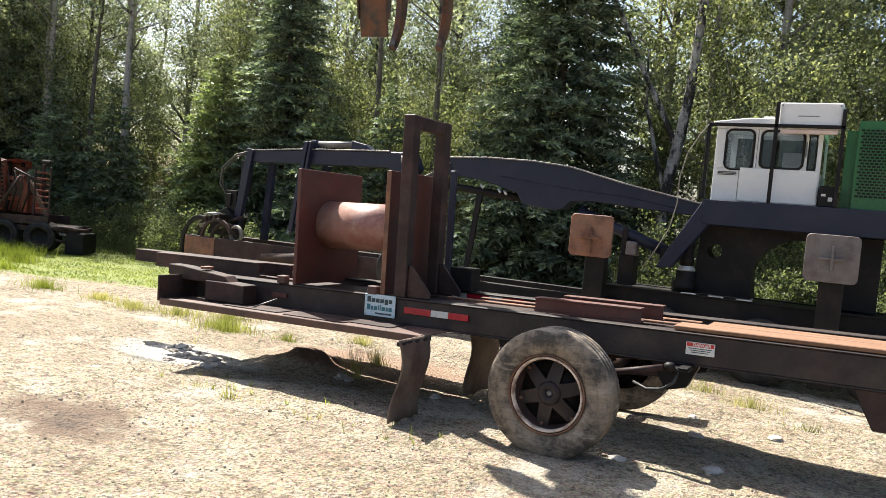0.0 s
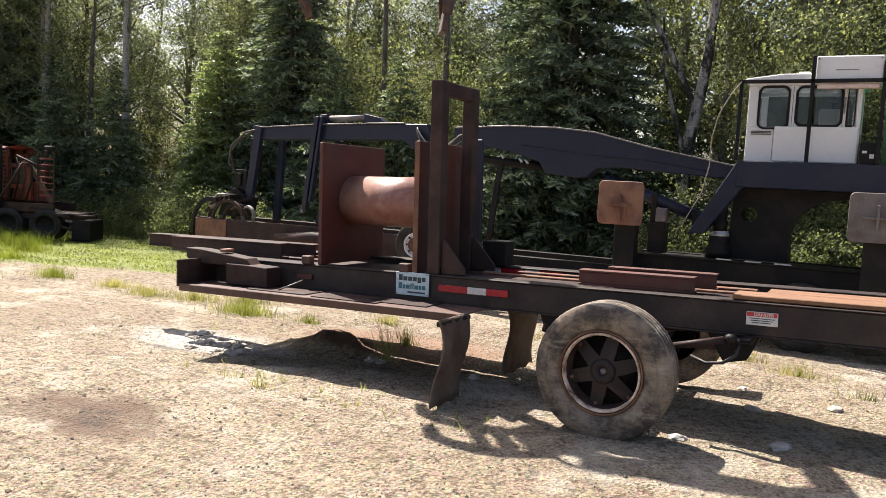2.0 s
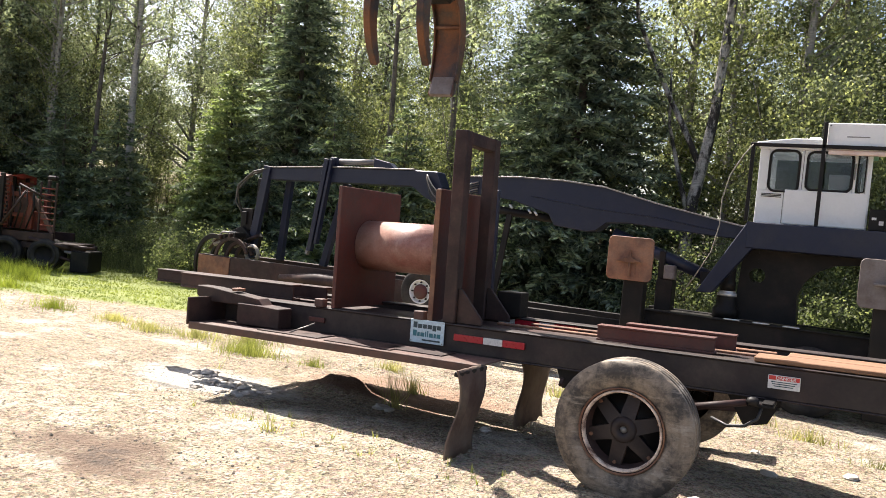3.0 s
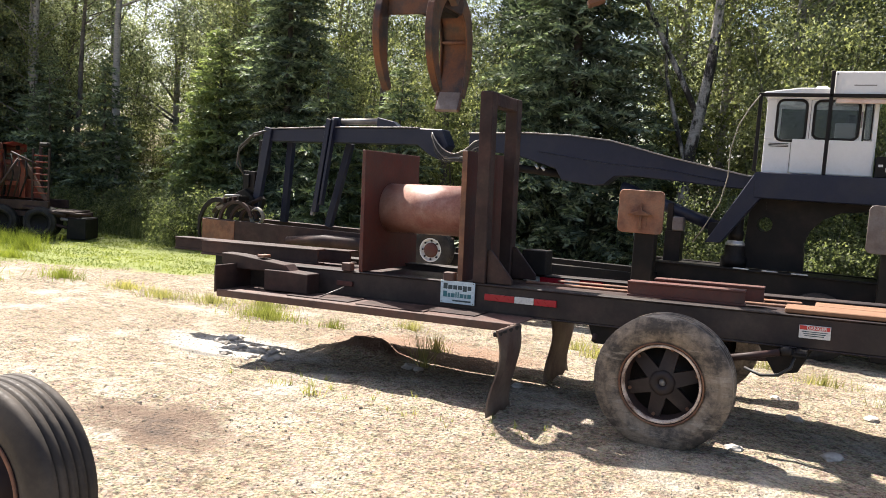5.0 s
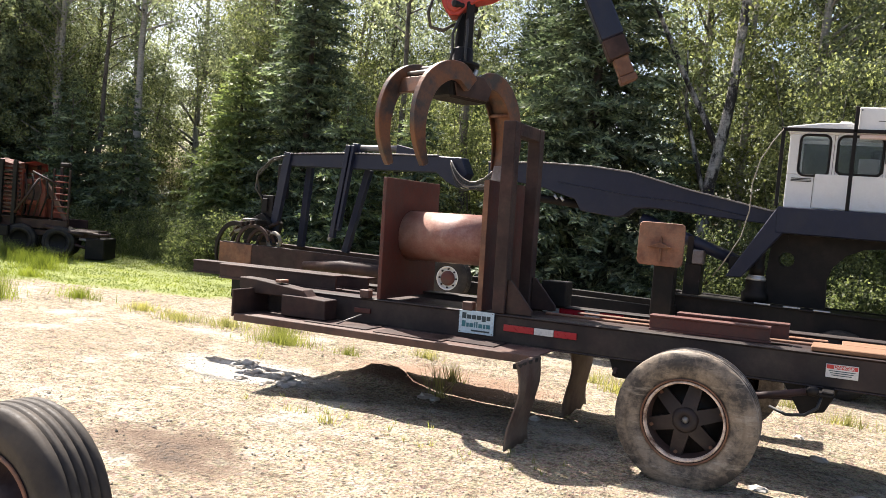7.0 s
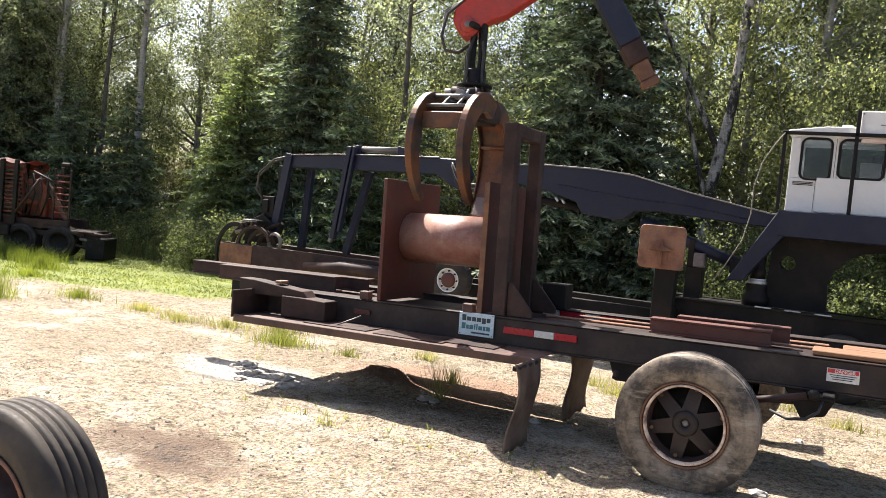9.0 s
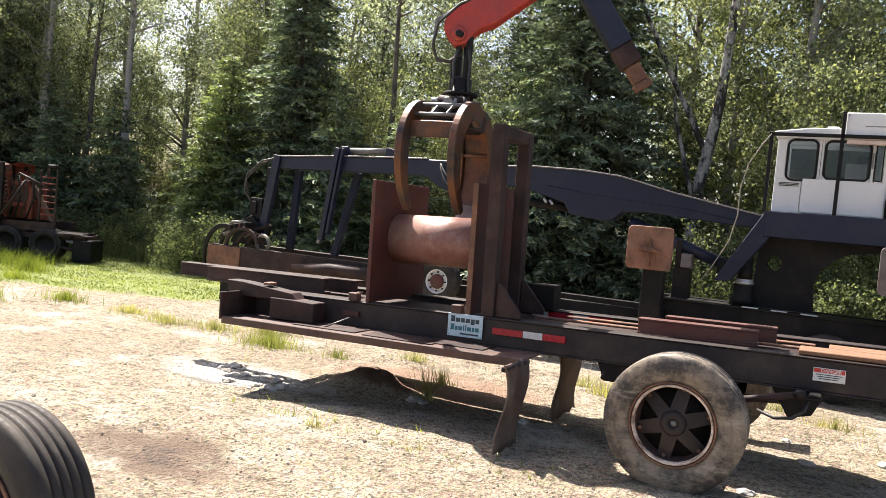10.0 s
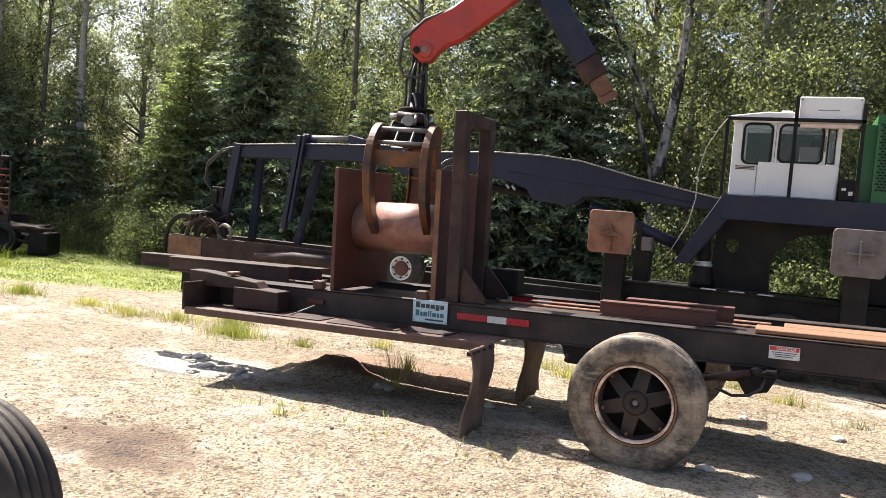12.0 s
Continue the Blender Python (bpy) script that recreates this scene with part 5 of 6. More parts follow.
def build_shrubs():
    def shrub(h, r, n, size, seed, leaf, label, name):
        rng = np.random.default_rng(seed)
        bm = bmesh.new()
        cl = []
        for k in range(14):
            a, lean = rng.uniform(0, 6.28), rng.uniform(0.1, 1.0)
            tip = np.array([math.cos(a) * r * lean, math.sin(a) * r * lean, h * rng.uniform(0.45, 1.0)])
            tube([(0, 0, -0.1), tuple(tip * (0.45, 0.45, 0.55)), tuple(tip)], [0.025, 0.016, 0.004], 5, bm)
            for f in np.linspace(0.15, 1.05, 7):
                cl.append(tip * (f, f, f) + rng.normal(0, 0.12 * r, 3))
        q = crown_quads(cl, n, 0.26 * r + 0.08, size, h, seed + 1)
        q[:, :, 2] = np.maximum(q[:, :, 2], 0.0)
        return tree(name, label, bm, halved(q), DARKBARK, leaf, pose(0, 0, 0), "undergrowth", "shrub")

    a = shrub(2.0, 1.1, 200, 0.034, 51, LEAF_D, "leafy green shrub at the forest edge", "shrub")
    b = shrub(5.6, 1.5, 200, 0.046, 53, LEAF_Y, "tall leafy sapling clump with sunlit leaves", "sapling_clump")
    c = shrub(1.1, 0.8, 150, 0.034, 55, LEAF_D, "low dense weedy bush in the grass edge", "low_bush")
    a.matrix_basis = pose(-0.2, 9.4, 0)
    b.matrix_basis = pose(0.4, 10.4, 0)
    c.matrix_basis = pose(-11.9, 7.9, 0)
    rng = random.Random(9)
    for x, y in ((-1.1, 9.0), (0.9, 8.6), (2.0, 9.2), (3.2, 9.0)):
        copy_thing(a, pose(x, y, rng.uniform(-0.2, 0), 0, 0, rng.uniform(0, 360)))
    for x, y in ((-26.4, 6.4), (-25.2, 8.6), (-28.0, 8.6), (-26.8, 4.4), (-29.5, 4.0), (-30.2, 8.0), (-23.4, 11.0), (-28.5, 2.0), (-0.3, 12.0), (1.9, 10.7), (3.3, 11.5), (-6.9, 11.3), (-8.0, 12.2), (-9.6, 12.6), (-10.6, 11.8), (0.3, 12.4), (-24.8, 12.4), (-19.9, 12.6), (-17.2, 14.5), (2.3, 12.8), (-29, 18.2), (-26.4, 18.8), (-23.8, 18.0), (-21.2, 18.6), (-18.6, 18.1), (-16.0, 18.8), (-13.4, 18.2), (-10.8, 18.7), (-31.8, 17.0), (-34.5, 15.0), (-36, 12.0)):
        copy_thing(b, pose(x, y, rng.uniform(-0.6, 0), 0, 0, rng.uniform(0, 360)))
    for x, y in ((-13.5, 9.0), (-15.3, 9.2), (-10.9, 8.2), (-17.5, 9.2), (-0.6, 7.9), (0.6, 7.6), (1.6, 7.7), (-19.8, 9.2), (2.6, 7.8)):
        copy_thing(c, pose(x, y, rng.uniform(-0.1, 0), 0, 0, rng.uniform(0, 360)))


build_spruces()
build_leaf_trees()
build_shrubs()


def build_forked_birch():
    t = thing("birch_tree", "forked birch with pale patchy bark behind the loader", "tree", pose(-1.95, 11.0, 0), "trees at the forest edge")
    bm = tube([(0, 0, -0.1), (0.12, 0, 1.4), (0.2, 0, 2.8), (0.36, 0, 3.8), (0.46, 0, 4.6), (0.56, 0, 6.4), (0.7, 0.1, 8.5), (0.8, 0.1, 10.5)], [0.15, 0.13, 0.12, 0.11, 0.10, 0.09, 0.07, 0.02], 12)
    tube([(0.30, 0, 3.5), (-0.1, 0, 4.3), (-0.5, 0.05, 5.0), (-0.85, 0.05, 5.7), (-1.3, 0.1, 6.6), (-1.5, 0.1, 8.0)], [0.065, 0.06, 0.055, 0.05, 0.04, 0.02], 10, bm)
    tube([(0.18, 0, 2.4), (-0.15, 0.1, 3.4), (-0.45, 0.2, 4.4), (-0.55, 0.3, 5.6)], [0.055, 0.045, 0.035, 0.015], 8, bm)
    part("trunk", bm, PATCHBARK, t)
    rng = np.random.default_rng(77)
    tips = [np.array([rng.uniform(-1.6, 1.6), rng.uniform(-0.3, 1.6), rng.uniform(4.6, 10.5)]) for _ in range(70)]
    tips += [np.array([rng.uniform(-1.5, 1.3), rng.uniform(0.3, 1.4), rng.uniform(1.5, 4.6)]) for _ in range(40)]
    cr = new("crown", array_mesh("crown", crown_quads(tips, 110, 0.36, 0.045, 10, 78), 4, LEAF_Y))
    cr.parent = t


build_forked_birch()


# ---- grass ----
def build_grass():
    n = 60000
    p = np.stack([RNG.uniform(-21, -5.5, n), RNG.uniform(0, 10.5, n), np.zeros(n)], 1)
    edge = p[:, 1] - 0.43 * p[:, 0] + RNG.normal(0, 0.16, n)
    p = p[edge > 8.28]
    tagged(new("lawn", array_mesh("lawn", blade_tris(p, 0.03, 0.012, 0.6), 3, GRASS)), "sunlit mown green grass", "grass", kind="stuff")

    def tuft(name, x, y, r, n, h, mat, label):
        a = RNG.uniform(0, 6.283, n)
        q = np.abs(RNG.normal(0, r * 0.5, n))
        p = np.stack([x + q * np.cos(a), y + 0.6 * q * np.sin(a), np.full(n, ground_height(x, y) - 0.01)], 1)
        tagged(new(name, array_mesh(name, blade_tris(p, h, 0.0042, 0.32), 3, mat)), label, "grass", "grass tufts in the yard", "stuff")

    tuft("grass_tuft", -5.35, 2.25, 0.50, 800, 0.19, YARDGRASS, "bright yellow-green grass tuft growing in the gravel")
    tuft("grass_tuft", -4.4, 2.35, 0.25, 130, 0.14, YARDGRASS, "small green grass tuft growing in the gravel")
    tuft("grass_tuft", -2.52, 1.22, 0.12, 60, 0.40, DRYGRASS, "thin tall dry grass tuft beside the shadow")
    tuft("grass_tuft", -2.75, 1.95, 0.2, 120, 0.22, DRYGRASS, "thin dry grass tuft in the gravel")
    for x, y, r, k, h in ((-6.6, 2.6, 0.5, 500, 0.13), (-7.4, 2.5, 0.5, 450, 0.12), (-8.2, 2.6, 0.5, 400, 0.12), (-6.0, 3.0, 0.5, 380, 0.14), (-1.2, 3.0, 0.35, 200, 0.22), (-0.6, 2.7, 0.3, 140, 0.18), (-2.62, -0.55, 0.14, 26, 0.15), (-3.1, -0.45, 0.15, 24, 0.08),
                          (-3.6, 2.9, 0.3, 150, 0.14), (1.1, 3.4, 0.4, 160, 0.16), (0.5, 3.9, 0.5, 160, 0.14), (-4.9, 1.25, 0.05, 5, 0.22), (-1.6, 3.4, 0.3, 120, 0.2), (1.7, 2.9, 0.4, 90, 0.1)):
        tuft("grass_tuft", x, y, r, k, h, DRYGRASS, "sparse dry grass tuft growing in the gravel")

    weeds = random.Random(17)
    for k in range(34):
        f = weeds.random()
        tuft("weed_sprig", -3.6 + 3.0 * f + weeds.uniform(-0.2, 0.2), -0.22 - 0.12 * f + weeds.uniform(-0.35, 0.22), 0.035, weeds.randint(3, 9), weeds.uniform(0.04, 0.11), YARDGRASS if k % 3 else DRYGRASS, "tiny weed sprig growing in the gravel")

    for x, y, r, k, h in ((-10.3, 1.6, 0.6, 700, 0.32), (-11.6, 2.2, 0.6, 600, 0.30), (-9.6, 2.6, 0.5, 400, 0.2), (-12.4, 1.2, 0.7, 600, 0.34), (-13.2, 4.6, 0.9, 700, 0.3), (-14.4, 5.0, 0.8, 600, 0.3), (-16.0, 5.0, 0.9, 600, 0.3), (-12.2, 3.6, 0.6, 400, 0.2), (-14.6, 5.6, 0.8, 700, 0.3), (-15.6, 5.4, 0.8, 700, 0.34), (-16.8, 5.2, 0.9, 700, 0.34)):
        tuft("grass_tuft", x, y, r, k, h, GRASS, "tall green weedy grass at the lawn's edge")

    for x, y, k in ((-12.6, 7.9, 420), (-13.4, 8.3, 480), (-14.3, 8.5, 480), (-15.2, 8.6, 480), (-16.2, 8.7, 420), (-17.3, 8.8, 420), (-18.4, 8.8, 360), (-12.0, 8.6, 300)):
        tuft("tall_weeds", x, y, 0.75, k, 0.55, LEAF_D, "tall dark green weeds along the forest edge")


build_grass()


def build_pebbles():
    n = 14000
    x, y = RNG.uniform(-6.4, 2.4, n), RNG.uniform(-3.6, 3.6, n)
    z = np.array([ground_height(a, b) for a, b in zip(x, y)])
    s = 0.004 + 0.007 * RNG.random(n) ** 3 + 0.012 * (RNG.random(n) > 0.995)
    ax = RNG.uniform(0.6, 1.3, (n, 3)) * s[:, None] * (1, 1, 0.7)
    a = RNG.uniform(0, 6.283, n)
    c = np.stack([x, y, z + 0.3 * s], 1)
    u = np.stack([np.cos(a), np.sin(a), 0 * a], 1) * ax[:, :1]
    v = np.stack([-np.sin(a), np.cos(a), 0 * a], 1) * ax[:, 1:2]
    w = np.stack([0 * a, 0 * a, ax[:, 2]], 1)
    tris = []
    for su, sv in ((1, 1), (1, -1), (-1, 1), (-1, -1)):
        tris.append(np.stack([c + su * u, c + sv * v, c + w], 1))
        tris.append(np.stack([c + su * u + 0.3 * sv * v, c + sv * v - w, c + 0.5 * su * u + w * 0.8], 1))
    tagged(new("gravel", array_mesh("gravel", np.concatenate(tris), 3, STONE)), "loose pale and brown gravel stones", "gravel", kind="stuff")

    def clod(x, y, r, seed):
        bm = bmesh.new()
        bmesh.ops.create_icosphere(bm, subdivisions=2, radius=1)
        for q in bm.verts:
            k = 1 + 0.5 * noise.noise(q.co * 1.6 + Vector((seed, 0, 0)))
            q.co = Vector((q.co.x * r * k, q.co.y * r * 0.7 * k, q.co.z * r * 0.4 * k))
        ob = part("mud_clod", bm, CLOD, None, "", pose(x, y, ground_height(x, y) + 0.1 * r, 0, 0, seed * 37))
        tagged(ob, "pale dried mud clod beside the dirt heap", "clod", "mud clods")

    rnd = random.Random(3)
    for k in range(46):
        f = rnd.random()
        clod(-5.0 + 1.25 * f + rnd.uniform(-0.15, 0.15), 0.95 - 0.55 * f + rnd.uniform(-0.25, 0.25), rnd.uniform(0.02, 0.085), k)
    for k, (x, y, r) in enumerate(((-2.62, 1.1, 0.09), (-2.5, 1.05, 0.06), (-1.38, 0.85, 0.07), (0.9, 1.4, 0.08), (0.55, 0.2, 0.07), (1.2, 0.5, 0.09), (1.5, 1.9, 0.08), (0.7, 2.4, 0.06))):
        clod(x, y, r, 40 + k)


build_pebbles()


# ---- the rusty red rig by the forest ----
def build_rig():
    rig = thing("log_rig", "faded red logging trailer with slatted racks, parked on the lawn", "log trailer", pose(-14.0, 7.1, 0, 0, 0, 31))
    part("rear_box", boxes((-0.66, -0.24, -0.3, 0.5, 0.02, 0.50), bev=0.02), BLACK, rig, "dark steel box at the end")
    part("tail_frame", boxes((-2.3, -0.4, -0.2, -0.1, 0.48, 0.60), (-2.3, -0.4, 0.5, 0.6, 0.48, 0.60), (-1.2, -0.5, -0.3, 0.7, 0.60, 0.64)), DARKRUST, rig)
    part("bed_rail", boxes((-8.0, -1.1, -0.25, -0.13, 0.64, 0.84), (-8.0, -1.1, 0.9, 1.02, 0.64, 0.84), (-8.0, -2.2, -0.3, 1.05, 0.84, 0.88)), DARKRUST, rig)
    for x in (-1.25, -2.1, -4.4, -5.3):
        w = part("tyre", tyre_mesh(0.36, 0.5, 0.2, 5), RUBBER, rig, "dusty dark dual tyre", pose(x, -0.35, 0.36))
        part("rim", lathe([(0.205, 0.03), (0.2, 0.05), (0.15, 0.1), (0.0, 0.1)], 20), BLACK, w)
    for k in range(3):
        p = Vector((-1.0 + 0.2 * k, -0.28, 0.35 + 0.12 * k))
        part("linkage", tube([p, p + Vector((0.45, 0.05, -0.1 + 0.05 * k))], 0.035, 8), STEELGREY if k % 2 else DARKRUST, rig)
    # tower
    for x, y, z in ((-2.32, -0.1, 1.95), (-1.80, -0.1, 1.75), (-2.32, 0.76, 1.95), (-1.80, 0.76, 1.75)):
        part("tower_post", boxes((x, x + 0.13, y, y + 0.13, 0.88, z), bev=0.015), OLDRED, rig, "faded red tower post")
    for z in (1.15, 1.62):
        part("tower_bar", boxes((-2.18, -1.80, -0.06, 0.0, z, z + 0.1), bev=0.01), OLDRED, rig)
    part("tower_drum", tube([(-2.0, 0.05, 1.42), (-2.0, 0.7, 1.42)], 0.2, 16), BROWN, rig, "rusty winch drum")
    part("tower_plate", prism([(-2.2, 0.88), (-1.2, 0.88), (-1.62, 1.3), (-2.1, 1.36)], 0.1, 0.13), OLDRED, rig)
    for k in range(5):
        part("tower_pipe", tube([(-2.28 + 0.13 * k, -0.14, 0.9), (-2.2 + 0.15 * k, -0.16, 1.4 + 0.06 * (k % 2)), (-2.3 + 0.16 * k, -0.12, 1.85)], 0.02, 6), DARKRUST if k % 2 else BLACK, rig)
    part("tower_brace", bar((-1.2, -0.05, 0.85), (-1.75, -0.05, 1.75), 0.1, 0.09), BROWN, rig)
    part("tower_brace", bar((-1.45, 0.3, 0.88), (-1.5, 0.3, 2.05), 0.08, 0.06), DARKRUST, rig)
    for z in np.arange(1.0, 1.9, 0.14):
        part("ladder_rung", boxes((-1.5, -1.15, -0.12, -0.08, z, z + 0.03)), OLDRED, rig)
    part("ladder_side", boxes((-1.52, -1.48, -0.13, -0.08, 0.85, 2.0), (-1.17, -1.13, -0.13, -0.08, 0.85, 2.0)), DARKRUST, rig)
    part("work_lamp", boxes((-1.42, -1.2, -0.05, 0.12, 2.05, 2.16), bev=0.03), BLACK, rig)
    # rack of slats under a red cover
    for x in (-3.85, -3.5, -3.15, -2.6, -2.3):
        part("rack_post", boxes((x, x + 0.08, -0.36, -0.27, 0.70, 2.12)), BLACK, rig)
        part("rack_post", boxes((x, x + 0.07, 0.85, 0.92, 0.88, 2.1)), BLACK, rig)
    for k in range(12):
        z = 0.94 + 0.092 * k
        part("rack_slat", boxes((-3.9, -2.15, -0.26, -0.225, z, z + 0.042)), BROWN if k % 3 else OLDRED, rig)
        part("rack_slat", boxes((-3.9, -2.15, 0.93, 0.965, z, z + 0.055)), RUST, rig)
    bm = bmesh.new()
    n = 10
    rows = []
    for i in range(n + 1):
        x = -3.75 + 1.65 * i / n
        sag = 0.04 * math.sin(i * 1.3)
        rows.append([bm.verts.new((x, y, z + sag)) for y, z in ((-0.24, 1.92), (-0.23, 2.07), (0.3, 2.12), (0.98, 2.07), (0.99, 1.9))])
    for a, b in zip(rows, rows[1:]):
        for i in range(4):
            bm.faces.new((a[i], a[i + 1], b[i + 1], b[i]))
    bmesh.ops.solidify(bm, geom=bm.faces[:], thickness=0.03)
    part("cover", bm, OLDRED, rig, "sagging orange-red cover over the rack")
    for a, b, r in (((-2.2, -0.4, 0.95), (-1.7, -0.4, 1.75), 0.03), ((-3.6, -0.42, 0.9), (-3.1, -0.42, 1.2), 0.025), ((-2.9, -0.42, 0.86), (-2.65, -0.42, 1.3), 0.02), ((-4.6, -0.3, 0.86), (-4.1, -0.3, 1.35), 0.03), ((-1.9, -0.3, 1.9), (-1.2, -0.1, 1.55), 0.025), ((-1.6, -0.3, 0.7), (-0.7, -0.3, 0.55), 0.04)):
        part("strut", tube([a, b], r, 8), DARKRUST, rig)
    part("battery_tray", boxes((-2.9, -2.3, -0.45, -0.3, 0.42, 0.66), bev=0.02), BLACK, rig)
    for x in (-4.2, -4.9, -5.7, -6.6):
        part("stake", boxes((x, x + 0.08, -0.22, -0.14, 0.88, 2.1)), DARKRUST, rig)
    part("cab_block", boxes((-6.4, -4.6, 0.1, 1.0, 0.88, 1.75), bev=0.04), OLDRED, rig, "dull red machine block")
    part("white_tank", boxes((-4.05, -3.7, 0.0, 0.5, 0.9, 1.5), bev=0.06), WHITE, rig, "white plastic tank")
    part("white_tub", lathe([(0.0, 0.0), (0.16, 0.0), (0.22, 0.28), (0.21, 0.28), (0.15, 0.02), (0.0, 0.02)], 20, "Z"), WHITE, rig, "white tub", pose(-4.35, -0.05, 0.885))


build_rig()


# ---- the hanging grapple and its boom ----
def build_grapple():
    g = thing("log_grapple", "worn bronze-brown steel log grapple hanging from a boom", "grapple")
    head = part("head", boxes((-0.26, 0.24, -0.17, 0.17, -0.12, 0.07), (-0.13, 0.13, -0.13, 0.13, 0.07, 0.15), bev=0.025), BLACK, g, "black grapple head")
    part("rotator", lathe([(0.0, 0.15), (0.13, 0.15), (0.13, 0.22), (0.17, 0.22), (0.17, 0.25), (0.10, 0.26), (0.10, 0.38), (0.07, 0.40), (0.0, 0.40)], 24, "Z"), BLACK, g, "black hydraulic rotator")
    for y in (-0.055, 0.055):
        part("hanging_link", prism([(-0.05, 0.36), (0.05, 0.36), (0.045, 0.83), (-0.045, 0.83)], y - 0.015, y + 0.015), BLACK, g)
    for k, (a, r) in enumerate(((0.3, 0.10), (1.5, 0.13), (2.7, 0.12), (4.2, 0.11))):
        c, s = math.cos(a), math.sin(a)
        part("hose", tube([(0.03 * c, 0.03 * s, 0.78), (r * c, r * s, 0.52), (r * 0.9 * c, r * 0.9 * s, 0.36), (0.15 * c, 0.15 * s, 0.10)], 0.014, 8), HOSE, g)
    part("shackle", tube([(-0.17, 0.0, 0.79), (0.12, 0.0, 0.79)], 0.032, 12), BLACK, g, "black shackle at the boom pin")
    part("cylinder", tube([(-0.28, 0.0, 0.11), (0.26, 0.0, 0.11)], 0.055, 14), STEELGREY, g, "grey tine cylinder")
    part("cross_cylinder", tube([(-0.20, -0.16, 0.13), (-0.20, 0.12, 0.15)], 0.05, 14), DARKRUST, g, "dark cross cylinder")
    part("cylinder_rod", tube([(-0.20, 0.12, 0.15), (-0.20, 0.20, 0.155)], 0.025, 10), ALUMINIUM, g)
    for k in range(3):
        part("feed_pipe", tube([(-0.26 + 0.04 * k, -0.18, 0.05), (-0.24 + 0.03 * k, -0.15, 0.17), (-0.12, -0.06 + 0.05 * k, 0.20), (-0.05, -0.05 + 0.05 * k, 0.30)], 0.012, 8), STEELGREY if k == 1 else HOSE, g)
    for k, (x, y, z) in enumerate(((-0.25, -0.05, 0.10), (-0.24, 0.06, 0.11), (-0.13, -0.09, 0.12), (0.05, -0.12, 0.13), (-0.02, 0.1, 0.15), (0.15, -0.08, 0.10))):
        part("fitting", tube([(x, y, z - 0.03), (x + 0.02, y - 0.02, z + 0.06)], 0.022, 10), ALUMINIUM if k % 2 else STEELGREY, g)
    for y in (-0.19, 0.19):
        part("cheek_plate", prism([(-0.20, -0.10), (0.20, -0.10), (0.24, 0.02), (0.12, 0.12), (-0.12, 0.12), (-0.24, 0.02)], y - 0.012, y + 0.012), DARKRUST, g)
    part("pump_block", boxes((0.08, 0.22, 0.05, 0.15, 0.07, 0.17), bev=0.01), DARKRUST, g)
    line = smooth_line([(-0.10, -0.02), (-0.26, 0.045), (-0.43, -0.01), (-0.56, -0.16), (-0.605, -0.36), (-0.58, -0.57), (-0.50, -0.75), (-0.39, -0.90)])
    wide_line = smooth_line([(0.10, -0.02), (0.24, 0.05), (0.40, 0.01), (0.53, -0.14), (0.585, -0.36), (0.575, -0.60), (0.52, -0.82), (0.44, -1.01)])
    n = len(line)
    thin = [0.155 + 0.045 * math.sin(3.14 * i / n) - 0.10 * (i / n) ** 2 for i in range(n)]
    pair = part("double_tine", swept_plate(line, thin, -0.30, -0.23), BRONZE, g, "pair of curved tines joined by a slotted bridge")
    part("tine", swept_plate(line, thin, 0.23, 0.30), BRONZE, pair)
    part("bridge", bar((-0.515, -0.23, -0.16), (-0.515, 0.23, -0.16), 0.04, 0.15), BRONZE, pair)
    part("bridge_back", bar((-0.40, -0.23, -0.03), (-0.40, 0.23, -0.03), 0.12, 0.02), BLACK, pair)
    part("bridge_bar", tube([(-0.335, -0.23, 0.085), (-0.335, 0.23, 0.085)], 0.022, 10), STEELGREY, pair, "rubbed grey bridge bar")
    part("bridge_bar", tube([(-0.475, -0.23, -0.02), (-0.475, 0.23, -0.02)], 0.018, 10), STEELGREY, pair, "rubbed grey bridge bar")
    for y in (-0.09, 0.06):
        part("bridge_web", bar((-0.335, y, 0.08), (-0.475, y, -0.02), 0.018, 0.03), STEELGREY, pair)
    part("pivot_bar", tube([(-0.10, -0.285, -0.02), (-0.10, 0.285, -0.02)], 0.045, 12), DARKRUST, pair)
    single = part("wide_tine", swept_plate(wide_line, [0.05] * n, -0.135, 0.135), BRONZE, g, "wide scoop-like tine, rusty inside")
    for y in (-0.15, 0.135):
        part("tine_rib", swept_plate(wide_line[: n - 4], [w * 0.95 for w in thin[: n - 4]], y, y + 0.016), BRONZE, single)
    part("cross_rib", tube([(0.525, -0.135, -0.30), (0.525, 0.135, -0.30)], 0.02, 8), RUST, single)
    part("worn_tip", swept_plate([(x - 0.004, z) for x, z in wide_line[n - 6:]], [0.056] * 6, -0.12, 0.12), PADGREY, single, "tip scraped to bare greyish metal")
    part("pivot_bar", tube([(0.10, -0.16, -0.02), (0.10, 0.16, -0.02)], 0.045, 12), DARKRUST, single)
    return g, pair, single


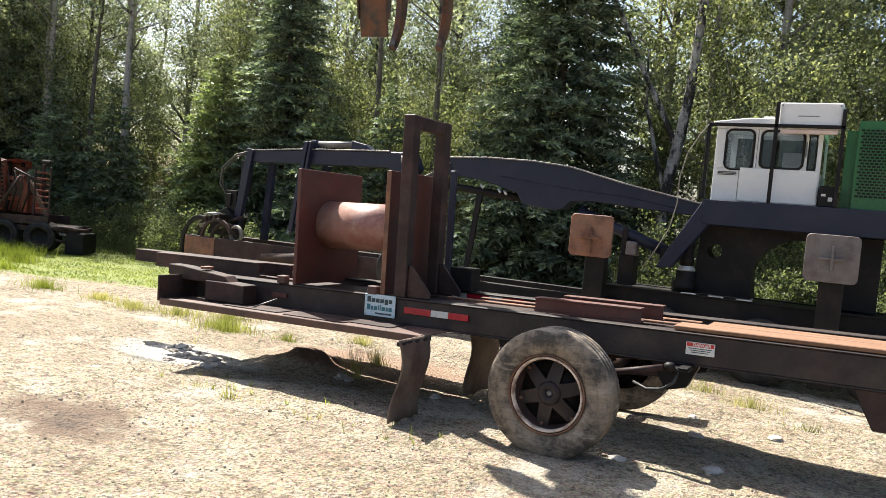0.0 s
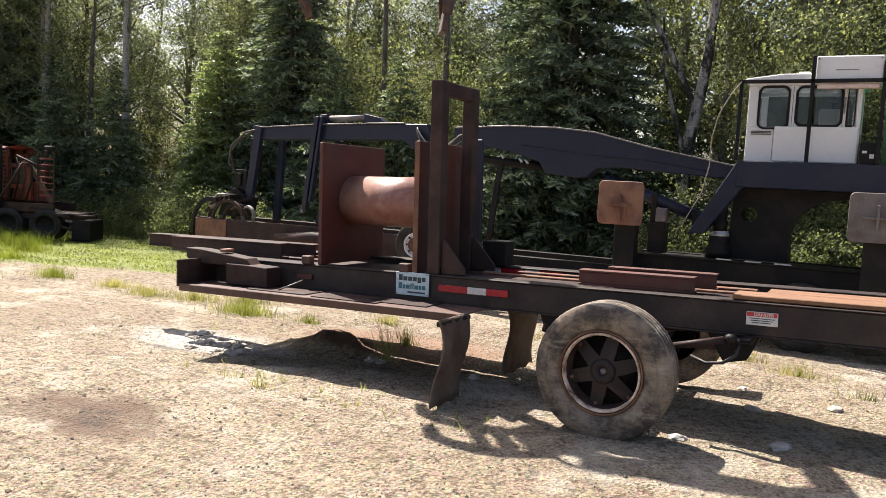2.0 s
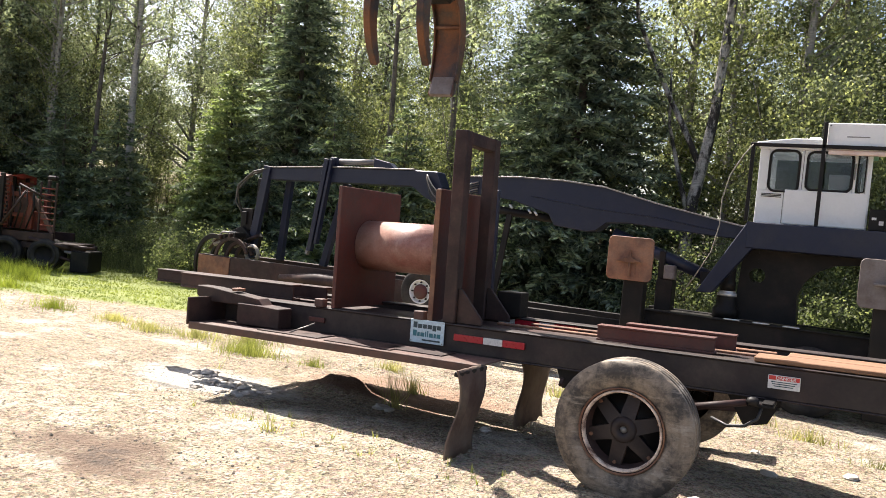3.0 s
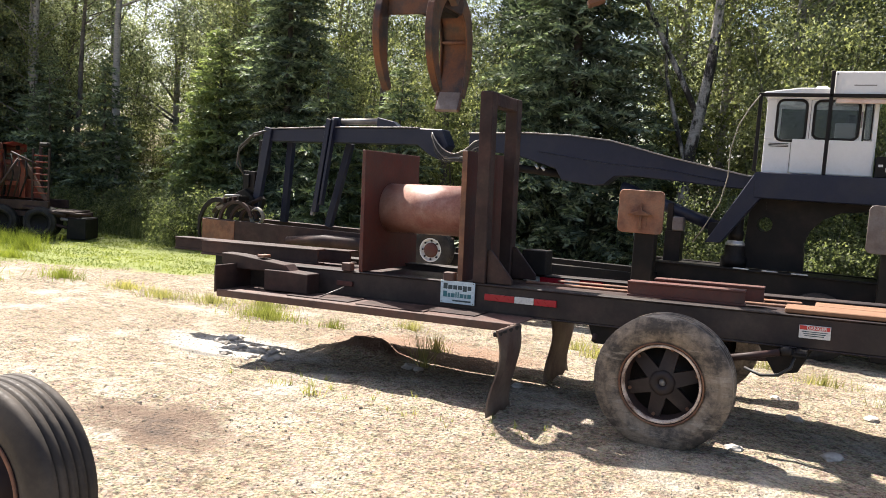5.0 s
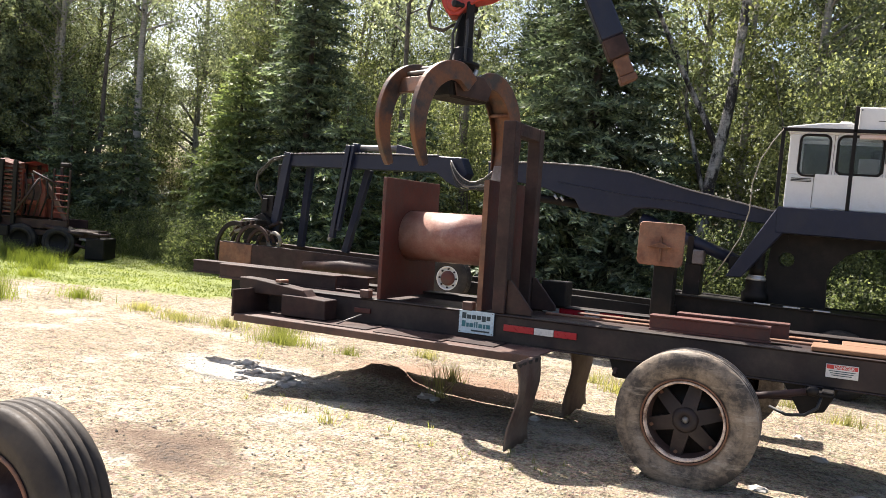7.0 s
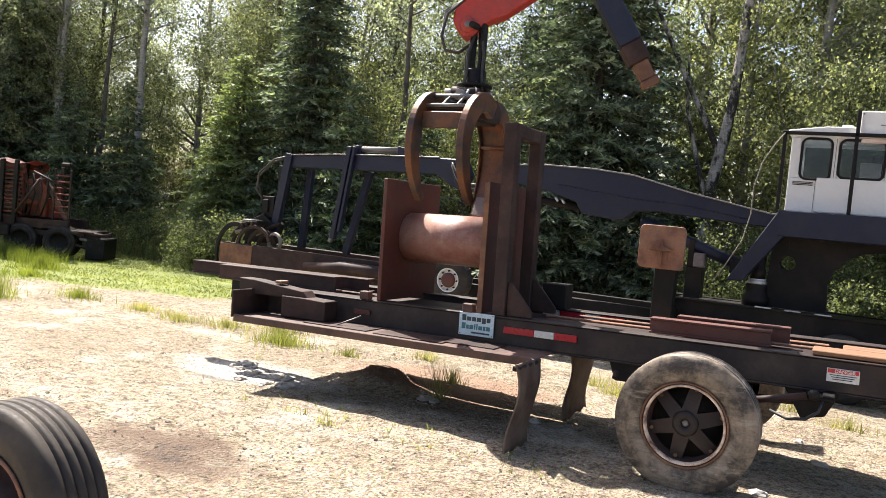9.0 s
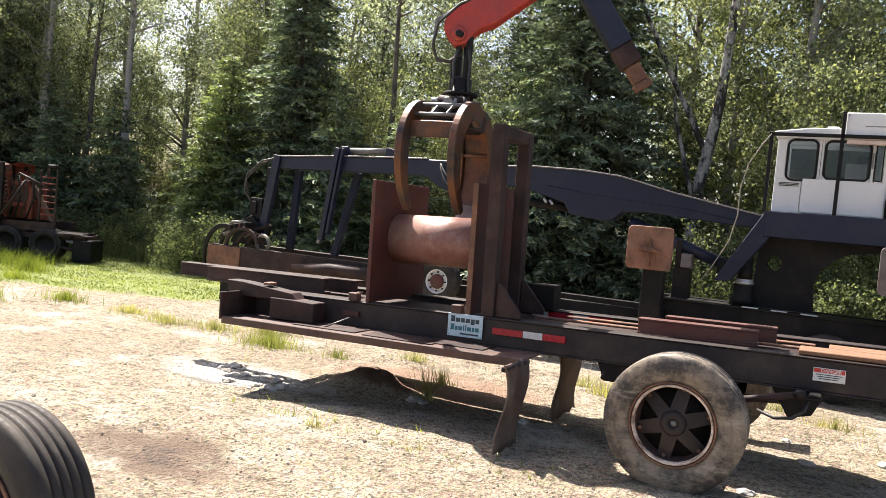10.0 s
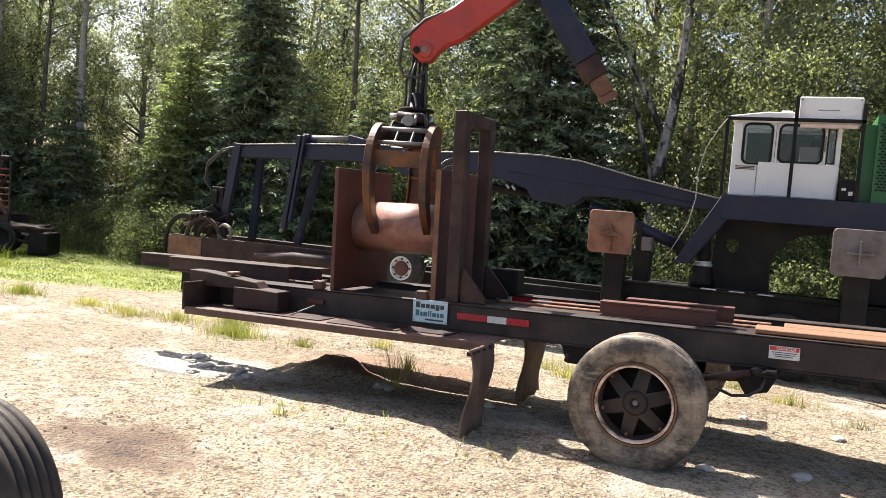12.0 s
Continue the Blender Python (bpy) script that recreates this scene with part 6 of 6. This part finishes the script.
def build_boom():
    b = thing("loader_boom", "red loader boom end with a dark blue heel arm", "loader boom")
    part("boom_arm", prism([(-0.115, 0.03), (-0.09, -0.08), (0.0, -0.115), (0.10, -0.075), (0.20, -0.06), (0.34, -0.09), (3.4, 0.14), (3.4, 0.47), (0.45, 0.21), (0.12, 0.23), (-0.03, 0.20), (-0.10, 0.12)], -0.105, 0.105, 0.012), REDPAINT, b, "glossy red box-section boom")
    part("pin_boss", lathe([(0.0, -0.135), (0.065, -0.135), (0.075, -0.125), (0.075, -0.105)], 20), REDPAINT, b)
    part("pin", tube([(0, -0.15, 0), (0, 0.15, 0)], 0.03, 12), STEELGREY, b)
    heel = part("heel_arm", boxes((1.16, 1.38, -0.10, 0.10, -0.86, -0.04), bev=0.012), NAVY, b, "dark blue heel arm")
    part("heel_sleeve", boxes((1.165, 1.375, -0.095, 0.095, -1.06, -0.862), bev=0.01), DARKRUST, heel, "rubbed brown sleeve")
    part("heel_tip", boxes((1.20, 1.345, -0.07, 0.07, -1.24, -1.062), (1.19, 1.355, -0.08, 0.08, -1.31, -1.242), bev=0.01), RUST, heel, "rusty heel tip worn bright at the end")
    part("heel_lug", prism([(1.05, 0.0), (1.5, 0.0), (1.42, -0.14), (1.12, -0.14)], -0.12, 0.12), NAVY, heel)
    for k in range(3):
        o = 0.025 * k
        part("boom_hose", tube([(0.5, -0.08 + o, 0.19), (0.15, -0.09 + o, 0.245), (-0.12, -0.10 + o, 0.19 + o), (-0.27, -0.10 + o, 0.03), (-0.30, -0.08 + o, -0.10), (-0.20, -0.05 + o, -0.17), (-0.06, -0.03, -0.16)], 0.014, 8), HOSE, b)
    return b


GRAPPLE, TINE_PAIR, WIDE_TINE = build_grapple()
BOOM = build_boom()


def motions():
    # seconds, x, z of the tine pivot, turn, opening, boom tilt
    rows = [(0.0, -2.32, 4.37, -81, 6, 8), (0.3, -2.33, 4.42, -74, 6, 8), (0.7, -2.45, 4.80, -45, 8, 8), (1.4, -2.75, 4.80, 0, 14, 8), (1.8, -2.82, 4.36, 24, 17, 8), (2.1, -2.84, 4.08, 42, 14, 9),
            (2.3, -2.78, 4.04, 52, 11, 10), (2.5, -2.68, 4.08, 66, 6, 10), (2.7, -2.58, 4.14, 84, 8, 10), (3.0, -2.56, 4.16, 95, 4, 10), (3.5, -2.65, 4.10, 93, 2, 11), (3.7, -2.66, 4.03, 93, 1, 11),
            (4.5, -2.65, 3.78, 93, 0, 12), (5.3, -2.62, 3.54, 92, 0, 14), (5.5, -2.62, 3.50, 91, 0, 13), (6.0, -2.56, 3.35, 87, 3, 12), (6.2, -2.54, 3.29, 81, 6, 11), (6.5, -2.57, 3.19, 73, 12, 10),
            (7.0, -2.57, 3.05, 68, 13, 9), (7.2, -2.56, 3.01, 70, 12, 8), (8.0, -2.48, 2.95, 78, 6, 6), (8.8, -2.43, 2.88, 84, 1, 3), (9.0, -2.43, 2.86, 88, 0, 3), (9.5, -2.445, 2.81, 94, -2, 2),
            (10.0, -2.45, 2.79, 92, 0, 1), (10.5, -2.43, 2.71, 90, -3, 1), (11.0, -2.39, 2.62, 92, -7, 0), (11.5, -2.44, 2.53, 97, -10, 0), (12.0, -2.485, 2.51, 101, -12, 0)]
    def lean(t):
        """How far the boom's pin stands to the side of the grapple, along x."""
        return -0.12 if t < 9.0 else -0.12 + 0.17 * (t - 9.0) / 3.0

    walk(GRAPPLE, [(t, pose(x, 1.15, z, 0, 0, turn)) for t, x, z, turn, wide, tilt in rows])
    walk(TINE_PAIR, [(t, pose(0, 0, 0, 0, wide, 0)) for t, x, z, turn, wide, tilt in rows])
    walk(WIDE_TINE, [(t, pose(0, 0, 0, 0, -wide, 0)) for t, x, z, turn, wide, tilt in rows])
    walk(BOOM, [(t, pose(x + lean(t), 1.15, z + 0.80, 0, tilt - 35, 20)) for t, x, z, turn, wide, tilt in rows])


motions()
